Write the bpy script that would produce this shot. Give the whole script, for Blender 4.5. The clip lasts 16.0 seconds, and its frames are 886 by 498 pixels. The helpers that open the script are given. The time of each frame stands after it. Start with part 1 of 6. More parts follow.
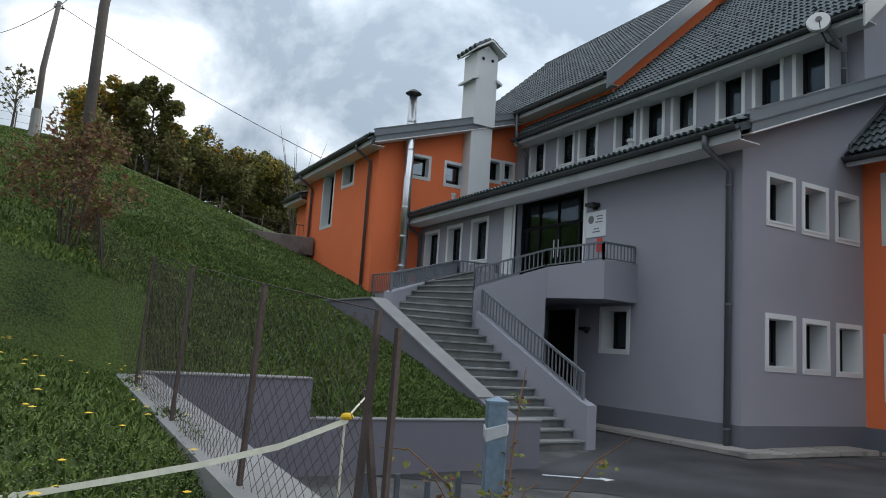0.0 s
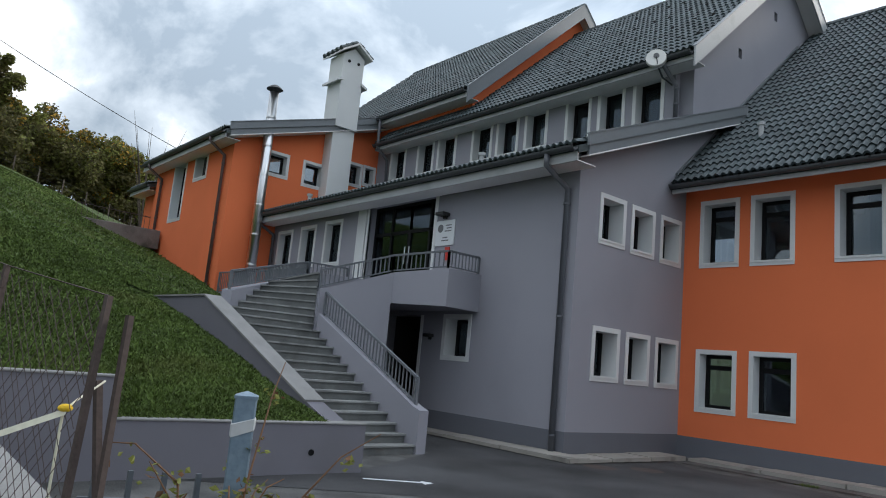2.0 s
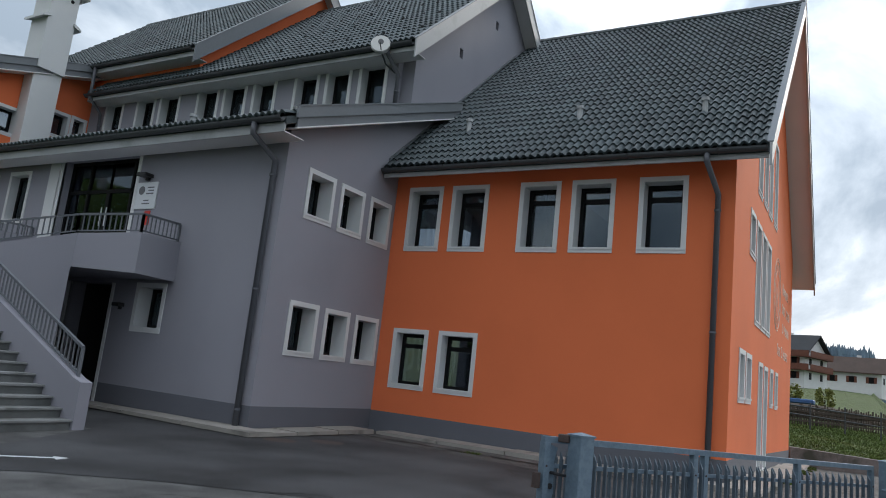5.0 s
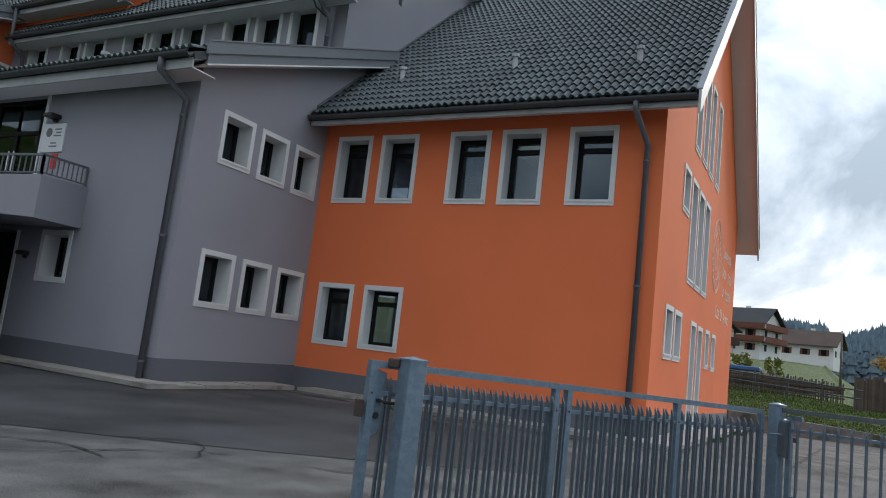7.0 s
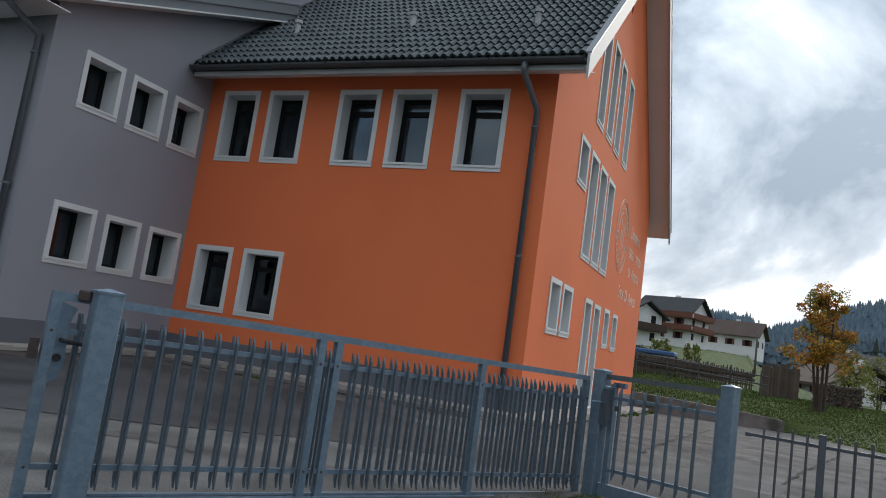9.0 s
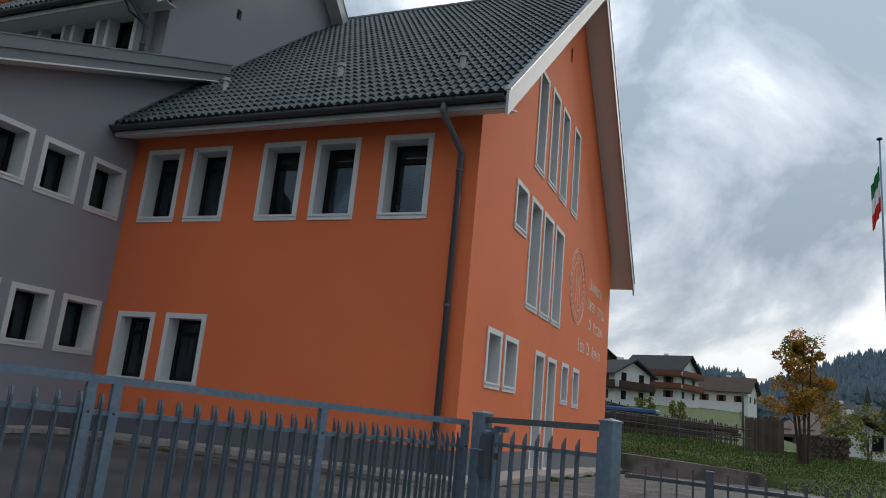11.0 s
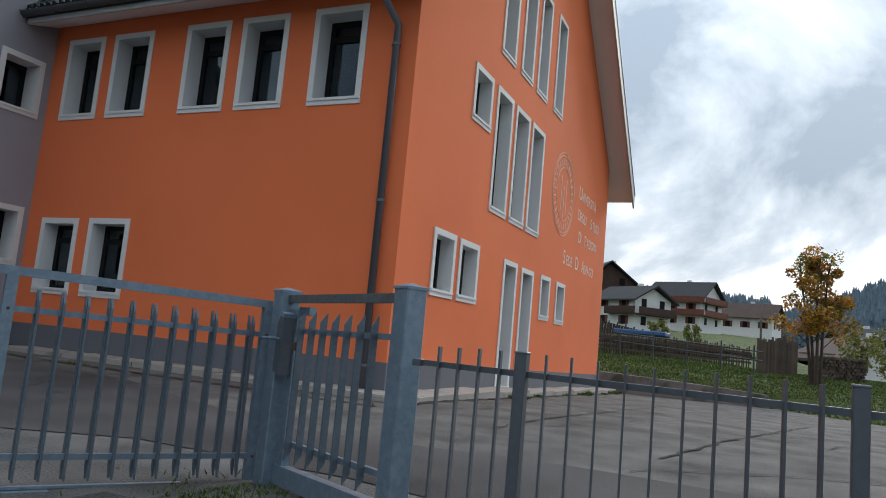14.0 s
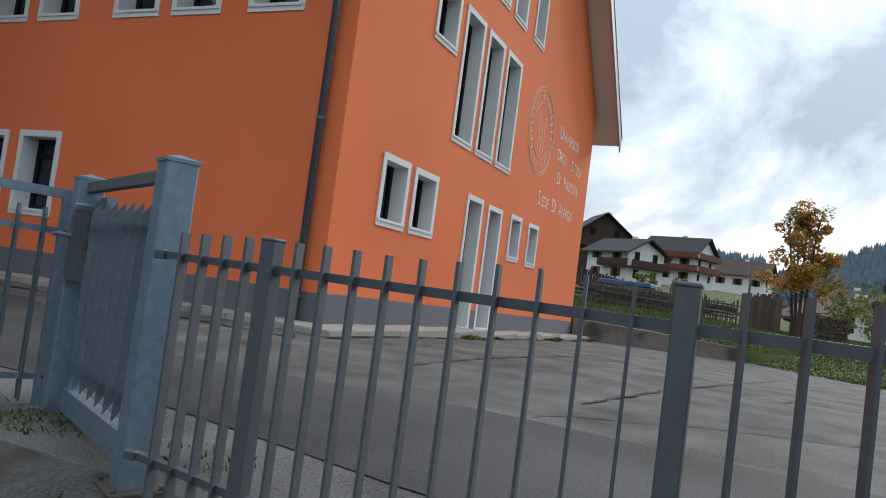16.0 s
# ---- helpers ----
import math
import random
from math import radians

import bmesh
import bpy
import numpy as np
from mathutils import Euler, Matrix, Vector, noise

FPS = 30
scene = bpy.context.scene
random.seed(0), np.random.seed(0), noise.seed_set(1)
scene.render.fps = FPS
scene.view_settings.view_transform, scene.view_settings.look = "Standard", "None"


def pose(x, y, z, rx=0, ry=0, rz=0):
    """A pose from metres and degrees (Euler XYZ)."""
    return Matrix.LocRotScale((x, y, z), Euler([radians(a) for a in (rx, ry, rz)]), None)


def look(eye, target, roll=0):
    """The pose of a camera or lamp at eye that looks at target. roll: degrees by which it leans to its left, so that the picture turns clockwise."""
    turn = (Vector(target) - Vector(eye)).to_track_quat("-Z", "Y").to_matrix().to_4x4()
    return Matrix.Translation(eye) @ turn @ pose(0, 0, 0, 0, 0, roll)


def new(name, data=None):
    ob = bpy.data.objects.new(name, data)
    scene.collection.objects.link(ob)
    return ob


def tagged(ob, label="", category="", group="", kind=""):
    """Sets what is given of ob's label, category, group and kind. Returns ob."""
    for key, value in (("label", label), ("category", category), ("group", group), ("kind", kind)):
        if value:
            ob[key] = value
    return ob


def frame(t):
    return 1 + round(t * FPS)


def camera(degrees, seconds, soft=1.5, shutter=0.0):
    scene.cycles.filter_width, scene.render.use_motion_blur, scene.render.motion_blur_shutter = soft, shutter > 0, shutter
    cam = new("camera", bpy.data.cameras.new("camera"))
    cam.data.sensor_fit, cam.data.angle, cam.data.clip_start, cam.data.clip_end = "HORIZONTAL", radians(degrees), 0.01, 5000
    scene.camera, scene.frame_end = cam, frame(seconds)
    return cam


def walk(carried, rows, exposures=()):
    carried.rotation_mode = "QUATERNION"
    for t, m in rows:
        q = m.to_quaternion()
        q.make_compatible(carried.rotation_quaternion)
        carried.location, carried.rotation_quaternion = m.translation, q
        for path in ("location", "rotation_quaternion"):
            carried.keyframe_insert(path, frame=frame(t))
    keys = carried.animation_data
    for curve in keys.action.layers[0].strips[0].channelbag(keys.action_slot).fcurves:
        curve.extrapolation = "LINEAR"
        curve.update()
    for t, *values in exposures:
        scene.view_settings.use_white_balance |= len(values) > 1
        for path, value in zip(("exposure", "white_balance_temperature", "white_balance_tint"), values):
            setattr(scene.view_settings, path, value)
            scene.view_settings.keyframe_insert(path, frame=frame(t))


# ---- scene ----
cam = camera(63.5, 16.0, soft=1.0)
PATH = [
    (0, (0.623, -0.096, 1.8), (1.588, 1.634, 2.073), 3.7),
    (0.5, (0.648, -0.09, 1.8), (1.689, 1.595, 2.079), 3.2),
    (1, (0.714, -0.178, 1.802), (1.841, 1.447, 2.102), 2.8),
    (1.5, (0.843, -0.274, 1.801), (2.043, 1.296, 2.108), 5.3),
    (2, (0.995, -0.325, 1.79), (2.258, 1.193, 2.109), 5.3),
    (2.5, (1.175, -0.347, 1.785), (2.567, 1.043, 2.146), 6.1),
    (3, (1.287, -0.415, 1.773), (2.759, 0.875, 2.187), 4.6),
    (3.5, (1.395, -0.496, 1.769), (2.911, 0.737, 2.192), 4.1),
    (4, (1.482, -0.679, 1.763), (3.045, 0.495, 2.186), 3.7),
    (4.5, (1.598, -0.819, 1.754), (3.259, 0.226, 2.138), 4.2),
    (4.7, (1.658, -0.922, 1.742), (3.341, 0.097, 2.103), 5.4),
    (7, (2.76, -1.598, 1.493), (4.512, -0.673, 1.767), 6.6),
    (7.5, (3.041, -1.808, 1.472), (4.831, -0.928, 1.621), 8.2),
    (7.6, (3.1, -1.838, 1.47), (4.9, -0.979, 1.617), 8.1),
    (8, (3.389, -1.998, 1.487), (5.224, -1.221, 1.648), 9.5),
    (8.5, (3.629, -2.212, 1.428), (5.463, -1.433, 1.607), 9.6),
    (8.6, (3.686, -2.238, 1.425), (5.518, -1.458, 1.607), 9.5),
    (9, (3.916, -2.401, 1.413), (5.74, -1.618, 1.659), 8.1),
    (9.2, (4.054, -2.483, 1.393), (5.869, -1.71, 1.722), 7.3),
    (11.3, (5.186, -3.196, 1.287), (6.974, -2.445, 1.775), 4.6),
    (11.5, (5.317, -3.256, 1.249), (7.038, -2.444, 1.865), 4.8),
    (12, (5.63, -3.363, 1.19), (7.32, -2.545, 1.879), 4.8),
    (12.5, (5.911, -3.467, 1.188), (7.621, -2.631, 1.803), 4.4),
    (13, (6.304, -3.615, 1.232), (8.065, -2.771, 1.664), 4.6),
    (13.5, (6.666, -3.603, 1.208), (8.467, -2.78, 1.489), 4.7),
    (14, (6.981, -3.771, 1.157), (8.789, -2.949, 1.4), 5.2),
    (14.5, (7.224, -3.851, 1.143), (9.039, -3.04, 1.363), 5.5),
    (15, (7.499, -3.95, 1.114), (9.326, -3.15, 1.258), 5.2),
    (15.5, (7.775, -4.03, 1.096), (9.603, -3.224, 1.204), 6.7),
    (16, (7.991, -4.14, 1.071), (9.818, -3.332, 1.166), 7.5),
]
EXPOSURES = [(0.0, 0.26, 6500, 10), (0.5, 0.25, 6500, 10), (1.0, 0.05, 6500, 10), (1.5, 0.08, 6500, 10), (2.0, 0.37, 6500, 10), (2.5, -0.18, 6500, 11), (3.0, -0.34, 6500, 12), (3.5, -0.07, 6500, 12), (4.0, 0.0, 6500, 12), (4.5, 0.17, 6500, 11), (7.0, 0.24, 6500, 10), (7.5, 0.46, 6500, 10), (8.0, 0.05, 6500, 10), (8.5, 0.05, 6500, 10), (9.0, 0.02, 6500, 10), (11.3, -0.45, 6500, 10), (11.5, -0.82, 6500, 10), (12.0, -1.12, 6500, 10), (12.5, -0.51, 6500, 13), (13.0, -0.07, 6500, 12), (13.5, 0.08, 6500, 10), (14.0, 0.12, 6500, 10), (14.5, 0.1, 6500, 10), (15.0, 0.19, 6500, 10), (15.5, 0.31, 6500, 10), (16.0, 0.28, 6500, 10)]
walk(cam, [(t, look(eye, target, roll)) for t, eye, target, roll in PATH], EXPOSURES)

# ---- world and light ----
SUN_AZ, SUN_EL = radians(-14), radians(26)
world = bpy.data.worlds.new("overcast_sky")
scene.world = world
world.use_nodes = True
wn, wl = world.node_tree.nodes, world.node_tree.links
wn.clear()


def wnode(kind, **inputs):
    n = wn.new(kind)
    for k, v in inputs.items():
        n.inputs[k.replace("_", " ")].default_value = v
    return n


w_out, w_bg, w_tc = wnode("ShaderNodeOutputWorld"), wnode("ShaderNodeBackground"), wnode("ShaderNodeTexCoord")
w_sky = wnode("ShaderNodeTexSky")
w_sky.sky_type, w_sky.sun_disc = "NISHITA", False
w_sky.sun_elevation, w_sky.sun_rotation = SUN_EL, radians(90) - SUN_AZ
w_skyk = wnode("ShaderNodeVectorMath")
w_skyk.operation = "SCALE"
w_skyk.inputs["Scale"].default_value = 0.09
wl.new(w_sky.outputs[0], w_skyk.inputs[0])
w_map = wnode("ShaderNodeMapping")
w_map.inputs["Scale"].default_value = (1.0, 1.0, 1.5)
wl.new(w_tc.outputs["Generated"], w_map.inputs[0])
w_n1 = wnode("ShaderNodeTexNoise", Scale=3.0, Detail=9.0, Roughness=0.56, Distortion=0.4)
wl.new(w_map.outputs[0], w_n1.inputs["Vector"])
w_r1 = wnode("ShaderNodeValToRGB")
for k, (at_, col_) in enumerate(((0.40, (0.30, 0.37, 0.45, 1)), (0.53, (0.58, 0.655, 0.735, 1)), (0.63, (1.04, 1.06, 1.08, 1)))):
    e_ = w_r1.color_ramp.elements[k] if k < 2 else w_r1.color_ramp.elements.new(at_)
    e_.position, e_.color = at_, col_
wl.new(w_n1.outputs["Fac"], w_r1.inputs[0])
# an overcast sky grows brighter towards the zenith
w_sep, w_lum, w_grow = wnode("ShaderNodeSeparateXYZ"), wnode("ShaderNodeMapRange"), wnode("ShaderNodeVectorMath")
wl.new(w_tc.outputs["Generated"], w_sep.inputs[0])
for k, v in (("From Min", 0.0), ("From Max", 1.0), ("To Min", 0.76), ("To Max", 1.85)):
    w_lum.inputs[k].default_value = v
wl.new(w_sep.outputs["Z"], w_lum.inputs["Value"])
w_grow.operation = "SCALE"
wl.new(w_r1.outputs[0], w_grow.inputs[0])
wl.new(w_lum.outputs[0], w_grow.inputs["Scale"])
# the cloud is thinner and brighter on the side of the sun
w_dot = wnode("ShaderNodeVectorMath")
w_dot.operation = "DOT_PRODUCT"
wl.new(w_tc.outputs["Generated"], w_dot.inputs[0])
w_dot.inputs[1].default_value = (math.cos(SUN_EL) * math.cos(SUN_AZ), math.cos(SUN_EL) * math.sin(SUN_AZ), math.sin(SUN_EL))
w_gl = wnode("ShaderNodeMapRange")
for k, v in (("From Min", -0.2), ("From Max", 1.0), ("To Min", 0.94), ("To Max", 1.30)):
    w_gl.inputs[k].default_value = v
wl.new(w_dot.outputs["Value"], w_gl.inputs["Value"])
w_add = wnode("ShaderNodeVectorMath")
w_add.operation = "SCALE"
wl.new(w_grow.outputs[0], w_add.inputs[0])
wl.new(w_gl.outputs[0], w_add.inputs["Scale"])
w_mix = wnode("ShaderNodeMix")
w_mix.data_type = "RGBA"
w_mix.inputs[0].default_value = 0.97
wl.new(w_skyk.outputs[0], w_mix.inputs[6])
wl.new(w_add.outputs[0], w_mix.inputs[7])
wl.new(w_mix.outputs[2], w_bg.inputs["Color"])
w_bg.inputs["Strength"].default_value = 1.0
wl.new(w_bg.outputs[0], w_out.inputs[0])

sun = new("sun", bpy.data.lights.new("sun", "SUN"))
sun.data.energy, sun.data.angle, sun.data.color = 1.35, radians(14), (1.0, 0.94, 0.85)
sun.matrix_world = look((0, 0, 0), (-math.cos(SUN_EL) * math.cos(SUN_AZ), -math.cos(SUN_EL) * math.sin(SUN_AZ), -math.sin(SUN_EL)))

# ---- materials ----


def mat(name, color, rough=0.8, metal=0.0, vary=0.12, scale=1.5, fine=40.0, bump=0.15, dist=0.004, island=0.0, each=0.0, stain=None, spec=0.4):
    """Base colour with broad and fine variation, and fine relief. island / each: variation from piece to piece."""
    m = bpy.data.materials.new(name)
    m.use_nodes = True
    nt = m.node_tree
    n, l = nt.nodes, nt.links
    b = n["Principled BSDF"]
    b.inputs["Roughness"].default_value, b.inputs["Metallic"].default_value = rough, metal
    b.inputs["Specular IOR Level"].default_value = spec
    tc = n.new("ShaderNodeTexCoord")
    broad, small = n.new("ShaderNodeTexNoise"), n.new("ShaderNodeTexNoise")
    broad.inputs["Scale"].default_value, broad.inputs["Detail"].default_value = scale, 6
    small.inputs["Scale"].default_value, small.inputs["Detail"].default_value = fine, 4
    l.new(tc.outputs["Object"], broad.inputs["Vector"])
    l.new(tc.outputs["Object"], small.inputs["Vector"])
    both = n.new("ShaderNodeMath")
    both.operation = "ADD"
    l.new(broad.outputs["Fac"], both.inputs[0])
    l.new(small.outputs["Fac"], both.inputs[1])
    rng = n.new("ShaderNodeMapRange")
    for k, v in (("From Min", 0.6), ("From Max", 1.4), ("To Min", 1 - vary), ("To Max", 1 + vary)):
        rng.inputs[k].default_value = v
    l.new(both.outputs[0], rng.inputs["Value"])
    out = rng.outputs[0]
    for amount, node, socket in ((island, "ShaderNodeNewGeometry", "Random Per Island"), (each, "ShaderNodeObjectInfo", "Random")):
        if amount:
            src, r2, mul = n.new(node), n.new("ShaderNodeMapRange"), n.new("ShaderNodeMath")
            r2.inputs["To Min"].default_value, r2.inputs["To Max"].default_value = 1 - amount, 1 + amount
            mul.operation = "MULTIPLY"
            l.new(src.outputs[socket], r2.inputs["Value"])
            l.new(r2.outputs[0], mul.inputs[0])
            l.new(out, mul.inputs[1])
            out = mul.outputs[0]
    sc = n.new("ShaderNodeVectorMath")
    sc.operation = "SCALE"
    sc.inputs[0].default_value = color
    l.new(out, sc.inputs["Scale"])
    colour = sc.outputs[0]
    if stain:
        third, ramp, mx = n.new("ShaderNodeTexNoise"), n.new("ShaderNodeValToRGB"), n.new("ShaderNodeMix")
        third.inputs["Scale"].default_value, third.inputs["Detail"].default_value = stain[1], 8
        ramp.color_ramp.elements[0].position, ramp.color_ramp.elements[1].position = stain[2], stain[2] + stain[3]
        mx.data_type = "RGBA"
        l.new(tc.outputs["Object"], third.inputs["Vector"])
        l.new(third.outputs["Fac"], ramp.inputs[0])
        l.new(ramp.outputs[0], mx.inputs[0])
        l.new(colour, mx.inputs[6])
        mx.inputs[7].default_value = (*stain[0], 1)
        colour = mx.outputs[2]
    l.new(colour, b.inputs["Base Color"])
    if bump:
        bp = n.new("ShaderNodeBump")
        bp.inputs["Strength"].default_value, bp.inputs["Distance"].default_value = bump, dist
        l.new(small.outputs["Fac"], bp.inputs["Height"])
        l.new(bp.outputs[0], b.inputs["Normal"])
    return m


ORANGE = mat("orange_render", (0.77, 0.188, 0.074), 0.85, vary=0.05, scale=0.5, fine=160, bump=0.25, dist=0.003, stain=((0.69, 0.167, 0.066), 0.35, 0.5, 0.3), spec=0.2)
GREY = mat("grey_render", (0.292, 0.290, 0.326), 0.85, vary=0.05, scale=0.5, fine=160, bump=0.25, dist=0.003, stain=((0.25, 0.25, 0.282), 0.4, 0.5, 0.3))
PLINTH = mat("dark_grey_render", (0.125, 0.13, 0.15), 0.85, vary=0.10, scale=0.8, fine=120, bump=0.25)
WHITE = mat("white_render", (0.66, 0.67, 0.67), 0.8, vary=0.05, scale=1.0, fine=120, bump=0.15)
SOFFIT = mat("pale_painted_boards", (0.74, 0.73, 0.72), 0.7, vary=0.06, scale=1.0, fine=60, bump=0.1)
DARKF = mat("dark_window_frame", (0.006, 0.006, 0.007), 0.5, vary=0.1, bump=0, spec=0.15)
TILE = mat("grey_concrete_tile", (0.043, 0.058, 0.062), 0.48, vary=0.3, scale=0.7, fine=30, bump=0.35, island=0.3, each=0.3, spec=0.4)
SHEET = mat("grey_painted_sheet_metal", (0.17, 0.185, 0.20), 0.45, 0.0, vary=0.08, scale=0.8, fine=15, bump=0.05)
VERGE = mat("pale_verge_board", (0.42, 0.43, 0.44), 0.6, vary=0.08, scale=1.0, fine=30, bump=0.1, stain=((0.30, 0.31, 0.31), 1.2, 0.55, 0.2))
GUTTER = mat("dark_grey_gutter", (0.06, 0.065, 0.07), 0.45, vary=0.1, bump=0.05)
PIPE = mat("grey_downpipe", (0.105, 0.11, 0.125), 0.45, vary=0.1, bump=0.05)
BROWNP = mat("brown_downpipe", (0.11, 0.085, 0.085), 0.5, vary=0.1, bump=0.05)
STEEL = mat("bright_stainless_steel", (0.62, 0.63, 0.64), 0.28, 1.0, vary=0.06, bump=0.03)
GALV = mat("galvanised_steel", (0.155, 0.215, 0.275), 0.45, 0.35, vary=0.15, scale=6, fine=60, bump=0.08, stain=((0.188, 0.252, 0.312), 20.0, 0.47, 0.14))
RAILM = mat("grey_painted_rail", (0.13, 0.14, 0.155), 0.5, 0.0, vary=0.12, fine=30, bump=0.05)
PICKM = mat("dull_galvanised_flat_bar", (0.105, 0.135, 0.165), 0.5, 0.3, vary=0.2, scale=5, fine=50, bump=0.08)
LINTM = mat("weathered_dark_steel", (0.10, 0.115, 0.12), 0.6, 0.3, vary=0.35, scale=7, fine=40, bump=0.1)
FENCEM = mat("grey_fence_steel", (0.088, 0.102, 0.12), 0.5, 0.2, vary=0.15, fine=30, bump=0.05)
RUST = mat("rusty_steel", (0.075, 0.055, 0.05), 0.85, 0.1, vary=0.3, scale=9, fine=60, bump=0.3)
BLACKM = mat("black_metal", (0.02, 0.02, 0.022), 0.5, vary=0.1, bump=0)
CONC = mat("weathered_concrete", (0.235, 0.23, 0.225), 0.9, vary=0.18, scale=2.5, fine=70, bump=0.4, dist=0.006, stain=((0.19, 0.19, 0.185), 1.6, 0.52, 0.2))
WALLG = mat("lilac_grey_render", (0.155, 0.151, 0.174), 0.9, vary=0.08, scale=1.2, fine=110, bump=0.4, stain=((0.14, 0.136, 0.15), 0.9, 0.55, 0.25))
# treads are a paler grey than the step bodies under them
TREADM = mat("pale_step_tread", (0.235, 0.24, 0.235), 0.75, vary=0.4, scale=3, fine=170, bump=0.2, each=0.12, stain=((0.13, 0.135, 0.125), 2.5, 0.55, 0.15))
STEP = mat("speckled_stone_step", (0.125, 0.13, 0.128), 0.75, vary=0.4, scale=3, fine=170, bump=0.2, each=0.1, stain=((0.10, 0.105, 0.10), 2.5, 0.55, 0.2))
ASPH = mat("dark_asphalt", (0.040, 0.040, 0.0425), 0.85, vary=1.2, scale=0.7, fine=80, bump=0.5, dist=0.006, stain=((0.048, 0.047, 0.049), 0.6, 0.5, 0.22))
YARD = mat("worn_pale_asphalt", (0.086, 0.0845, 0.083), 0.9, vary=1.1, scale=1.6, fine=75, bump=0.8, dist=0.008, stain=((0.062, 0.061, 0.060), 0.7, 0.52, 0.3))
PAVE = mat("pale_concrete_strip", (0.31, 0.29, 0.265), 0.9, vary=0.2, scale=2, fine=60, bump=0.4, stain=((0.17, 0.16, 0.145), 1.4, 0.55, 0.15))
OLDASPH = mat("mossy_broken_asphalt", (0.075, 0.073, 0.069), 0.95, vary=0.8, scale=2.2, fine=70, bump=0.9, dist=0.015, stain=((0.030, 0.030, 0.016), 3.5, 0.50, 0.18))
STAINC = mat("stained_old_concrete", (0.19, 0.165, 0.155), 0.95, vary=0.35, scale=2.5, fine=40, bump=0.6, dist=0.01, stain=((0.07, 0.07, 0.055), 1.3, 0.52, 0.15))
SOIL = mat("grass_ground", (0.052, 0.079, 0.017), 0.95, vary=0.9, scale=0.9, fine=45, bump=0.8, dist=0.05, stain=((0.062, 0.075, 0.022), 0.35, 0.5, 0.25))
GRASS = mat("grass_blades", (0.076, 0.116, 0.021), 0.8, vary=0.35, scale=0.5, fine=3, bump=0, island=0.35, stain=((0.105, 0.118, 0.030), 0.5, 0.55, 0.2))
BARK = mat("bark", (0.07, 0.055, 0.045), 0.95, vary=0.35, scale=5, fine=25, bump=0.8, dist=0.02)
POLEW = mat("weathered_pole", (0.12, 0.105, 0.095), 0.9, vary=0.3, scale=3, fine=30, bump=0.4)
WOOD = mat("old_grey_wood", (0.10, 0.08, 0.065), 0.9, vary=0.35, scale=2, fine=25, bump=0.4, island=0.3, each=0.3)


def leafy(name, color, shine=0.35):
    """Leaves: part of the light passes through the blade."""
    m = mat(name, color, 0.7, vary=0.3, scale=0.4, bump=0, island=0.45)
    n, l = m.node_tree.nodes, m.node_tree.links
    b, o = n["Principled BSDF"], n["Material Output"]
    t, mx = n.new("ShaderNodeBsdfTranslucent"), n.new("ShaderNodeMixShader")
    l.new(b.inputs["Base Color"].links[0].from_socket, t.inputs["Color"])
    mx.inputs[0].default_value = shine
    l.new(b.outputs[0], mx.inputs[1])
    l.new(t.outputs[0], mx.inputs[2])
    l.new(mx.outputs[0], o.inputs[0])
    return m


LEAFS = {
    "green": leafy("dull_green_leaves", (0.185, 0.195, 0.052)),
    "dark": leafy("dark_leaves", (0.125, 0.112, 0.044)),
    "gold": leafy("golden_leaves", (0.46, 0.28, 0.045)),
    "rust": leafy("rust_orange_leaves", (0.50, 0.19, 0.03)),
    "red": leafy("reddish_leaves", (0.19, 0.10, 0.055)),
    "pine": leafy("spruce_green", (0.035, 0.055, 0.038), 0.1),
    # aerial haze is painted into this pale blue-grey base colour
    "haze": mat("haze_tinted_forest", (0.125, 0.175, 0.215), 1.0, vary=0.25, scale=0.03, fine=0.4, bump=0, island=0.15),
}
PLASTER = mat("house_plaster", (0.70, 0.70, 0.70), 0.9, vary=0.06, fine=40, bump=0.1)
HROOF = mat("dark_house_roof", (0.036, 0.037, 0.04), 0.8, vary=0.2, scale=0.5, fine=6, bump=0.3)
BALC = mat("dark_timber", (0.055, 0.032, 0.024), 0.8, vary=0.25, fine=12, bump=0.2)
BROWNR = mat("brown_roof_tile", (0.075, 0.05, 0.04), 0.8, vary=0.25, scale=0.6, fine=5, bump=0.3)
REDTIM = mat("red_brown_timber", (0.16, 0.06, 0.04), 0.8, vary=0.25, fine=12, bump=0.2)
RED = mat("red_plastic", (0.55, 0.04, 0.03), 0.4, vary=0.05, bump=0)
YELLOW = mat("yellow_flower", (0.70, 0.45, 0.02), 0.6, vary=0.2, bump=0)
TAPE = mat("dirty_white_tape", (0.62, 0.60, 0.48), 0.6, vary=0.15, scale=6, bump=0.1)
FLAGG = mat("green_flag_cloth", (0.03, 0.22, 0.09), 0.8, vary=0.1, bump=0)
BLUE = mat("blue_tarpaulin", (0.05, 0.12, 0.28), 0.6, vary=0.2, bump=0.1)
SIGNW = mat("white_sign_plate", (0.66, 0.68, 0.70), 0.4, vary=0.04, bump=0)
INK = mat("grey_ink", (0.16, 0.16, 0.17), 0.6, vary=0.05, bump=0)
PAINTW = mat("white_wall_paint", (0.78, 0.62, 0.52), 0.8, vary=0.1, fine=60, bump=0)
# near-black base colour stands in for the shade of unlit rooms
DARKIN = mat("painted_dim_interior", (0.035, 0.035, 0.036), 0.9, vary=0.1, bump=0)
BLIND = mat("dim_curtain", (0.13, 0.13, 0.13), 0.9, vary=0.15, bump=0)
DISH = mat("white_dish", (0.62, 0.62, 0.60), 0.4, vary=0.05, bump=0)

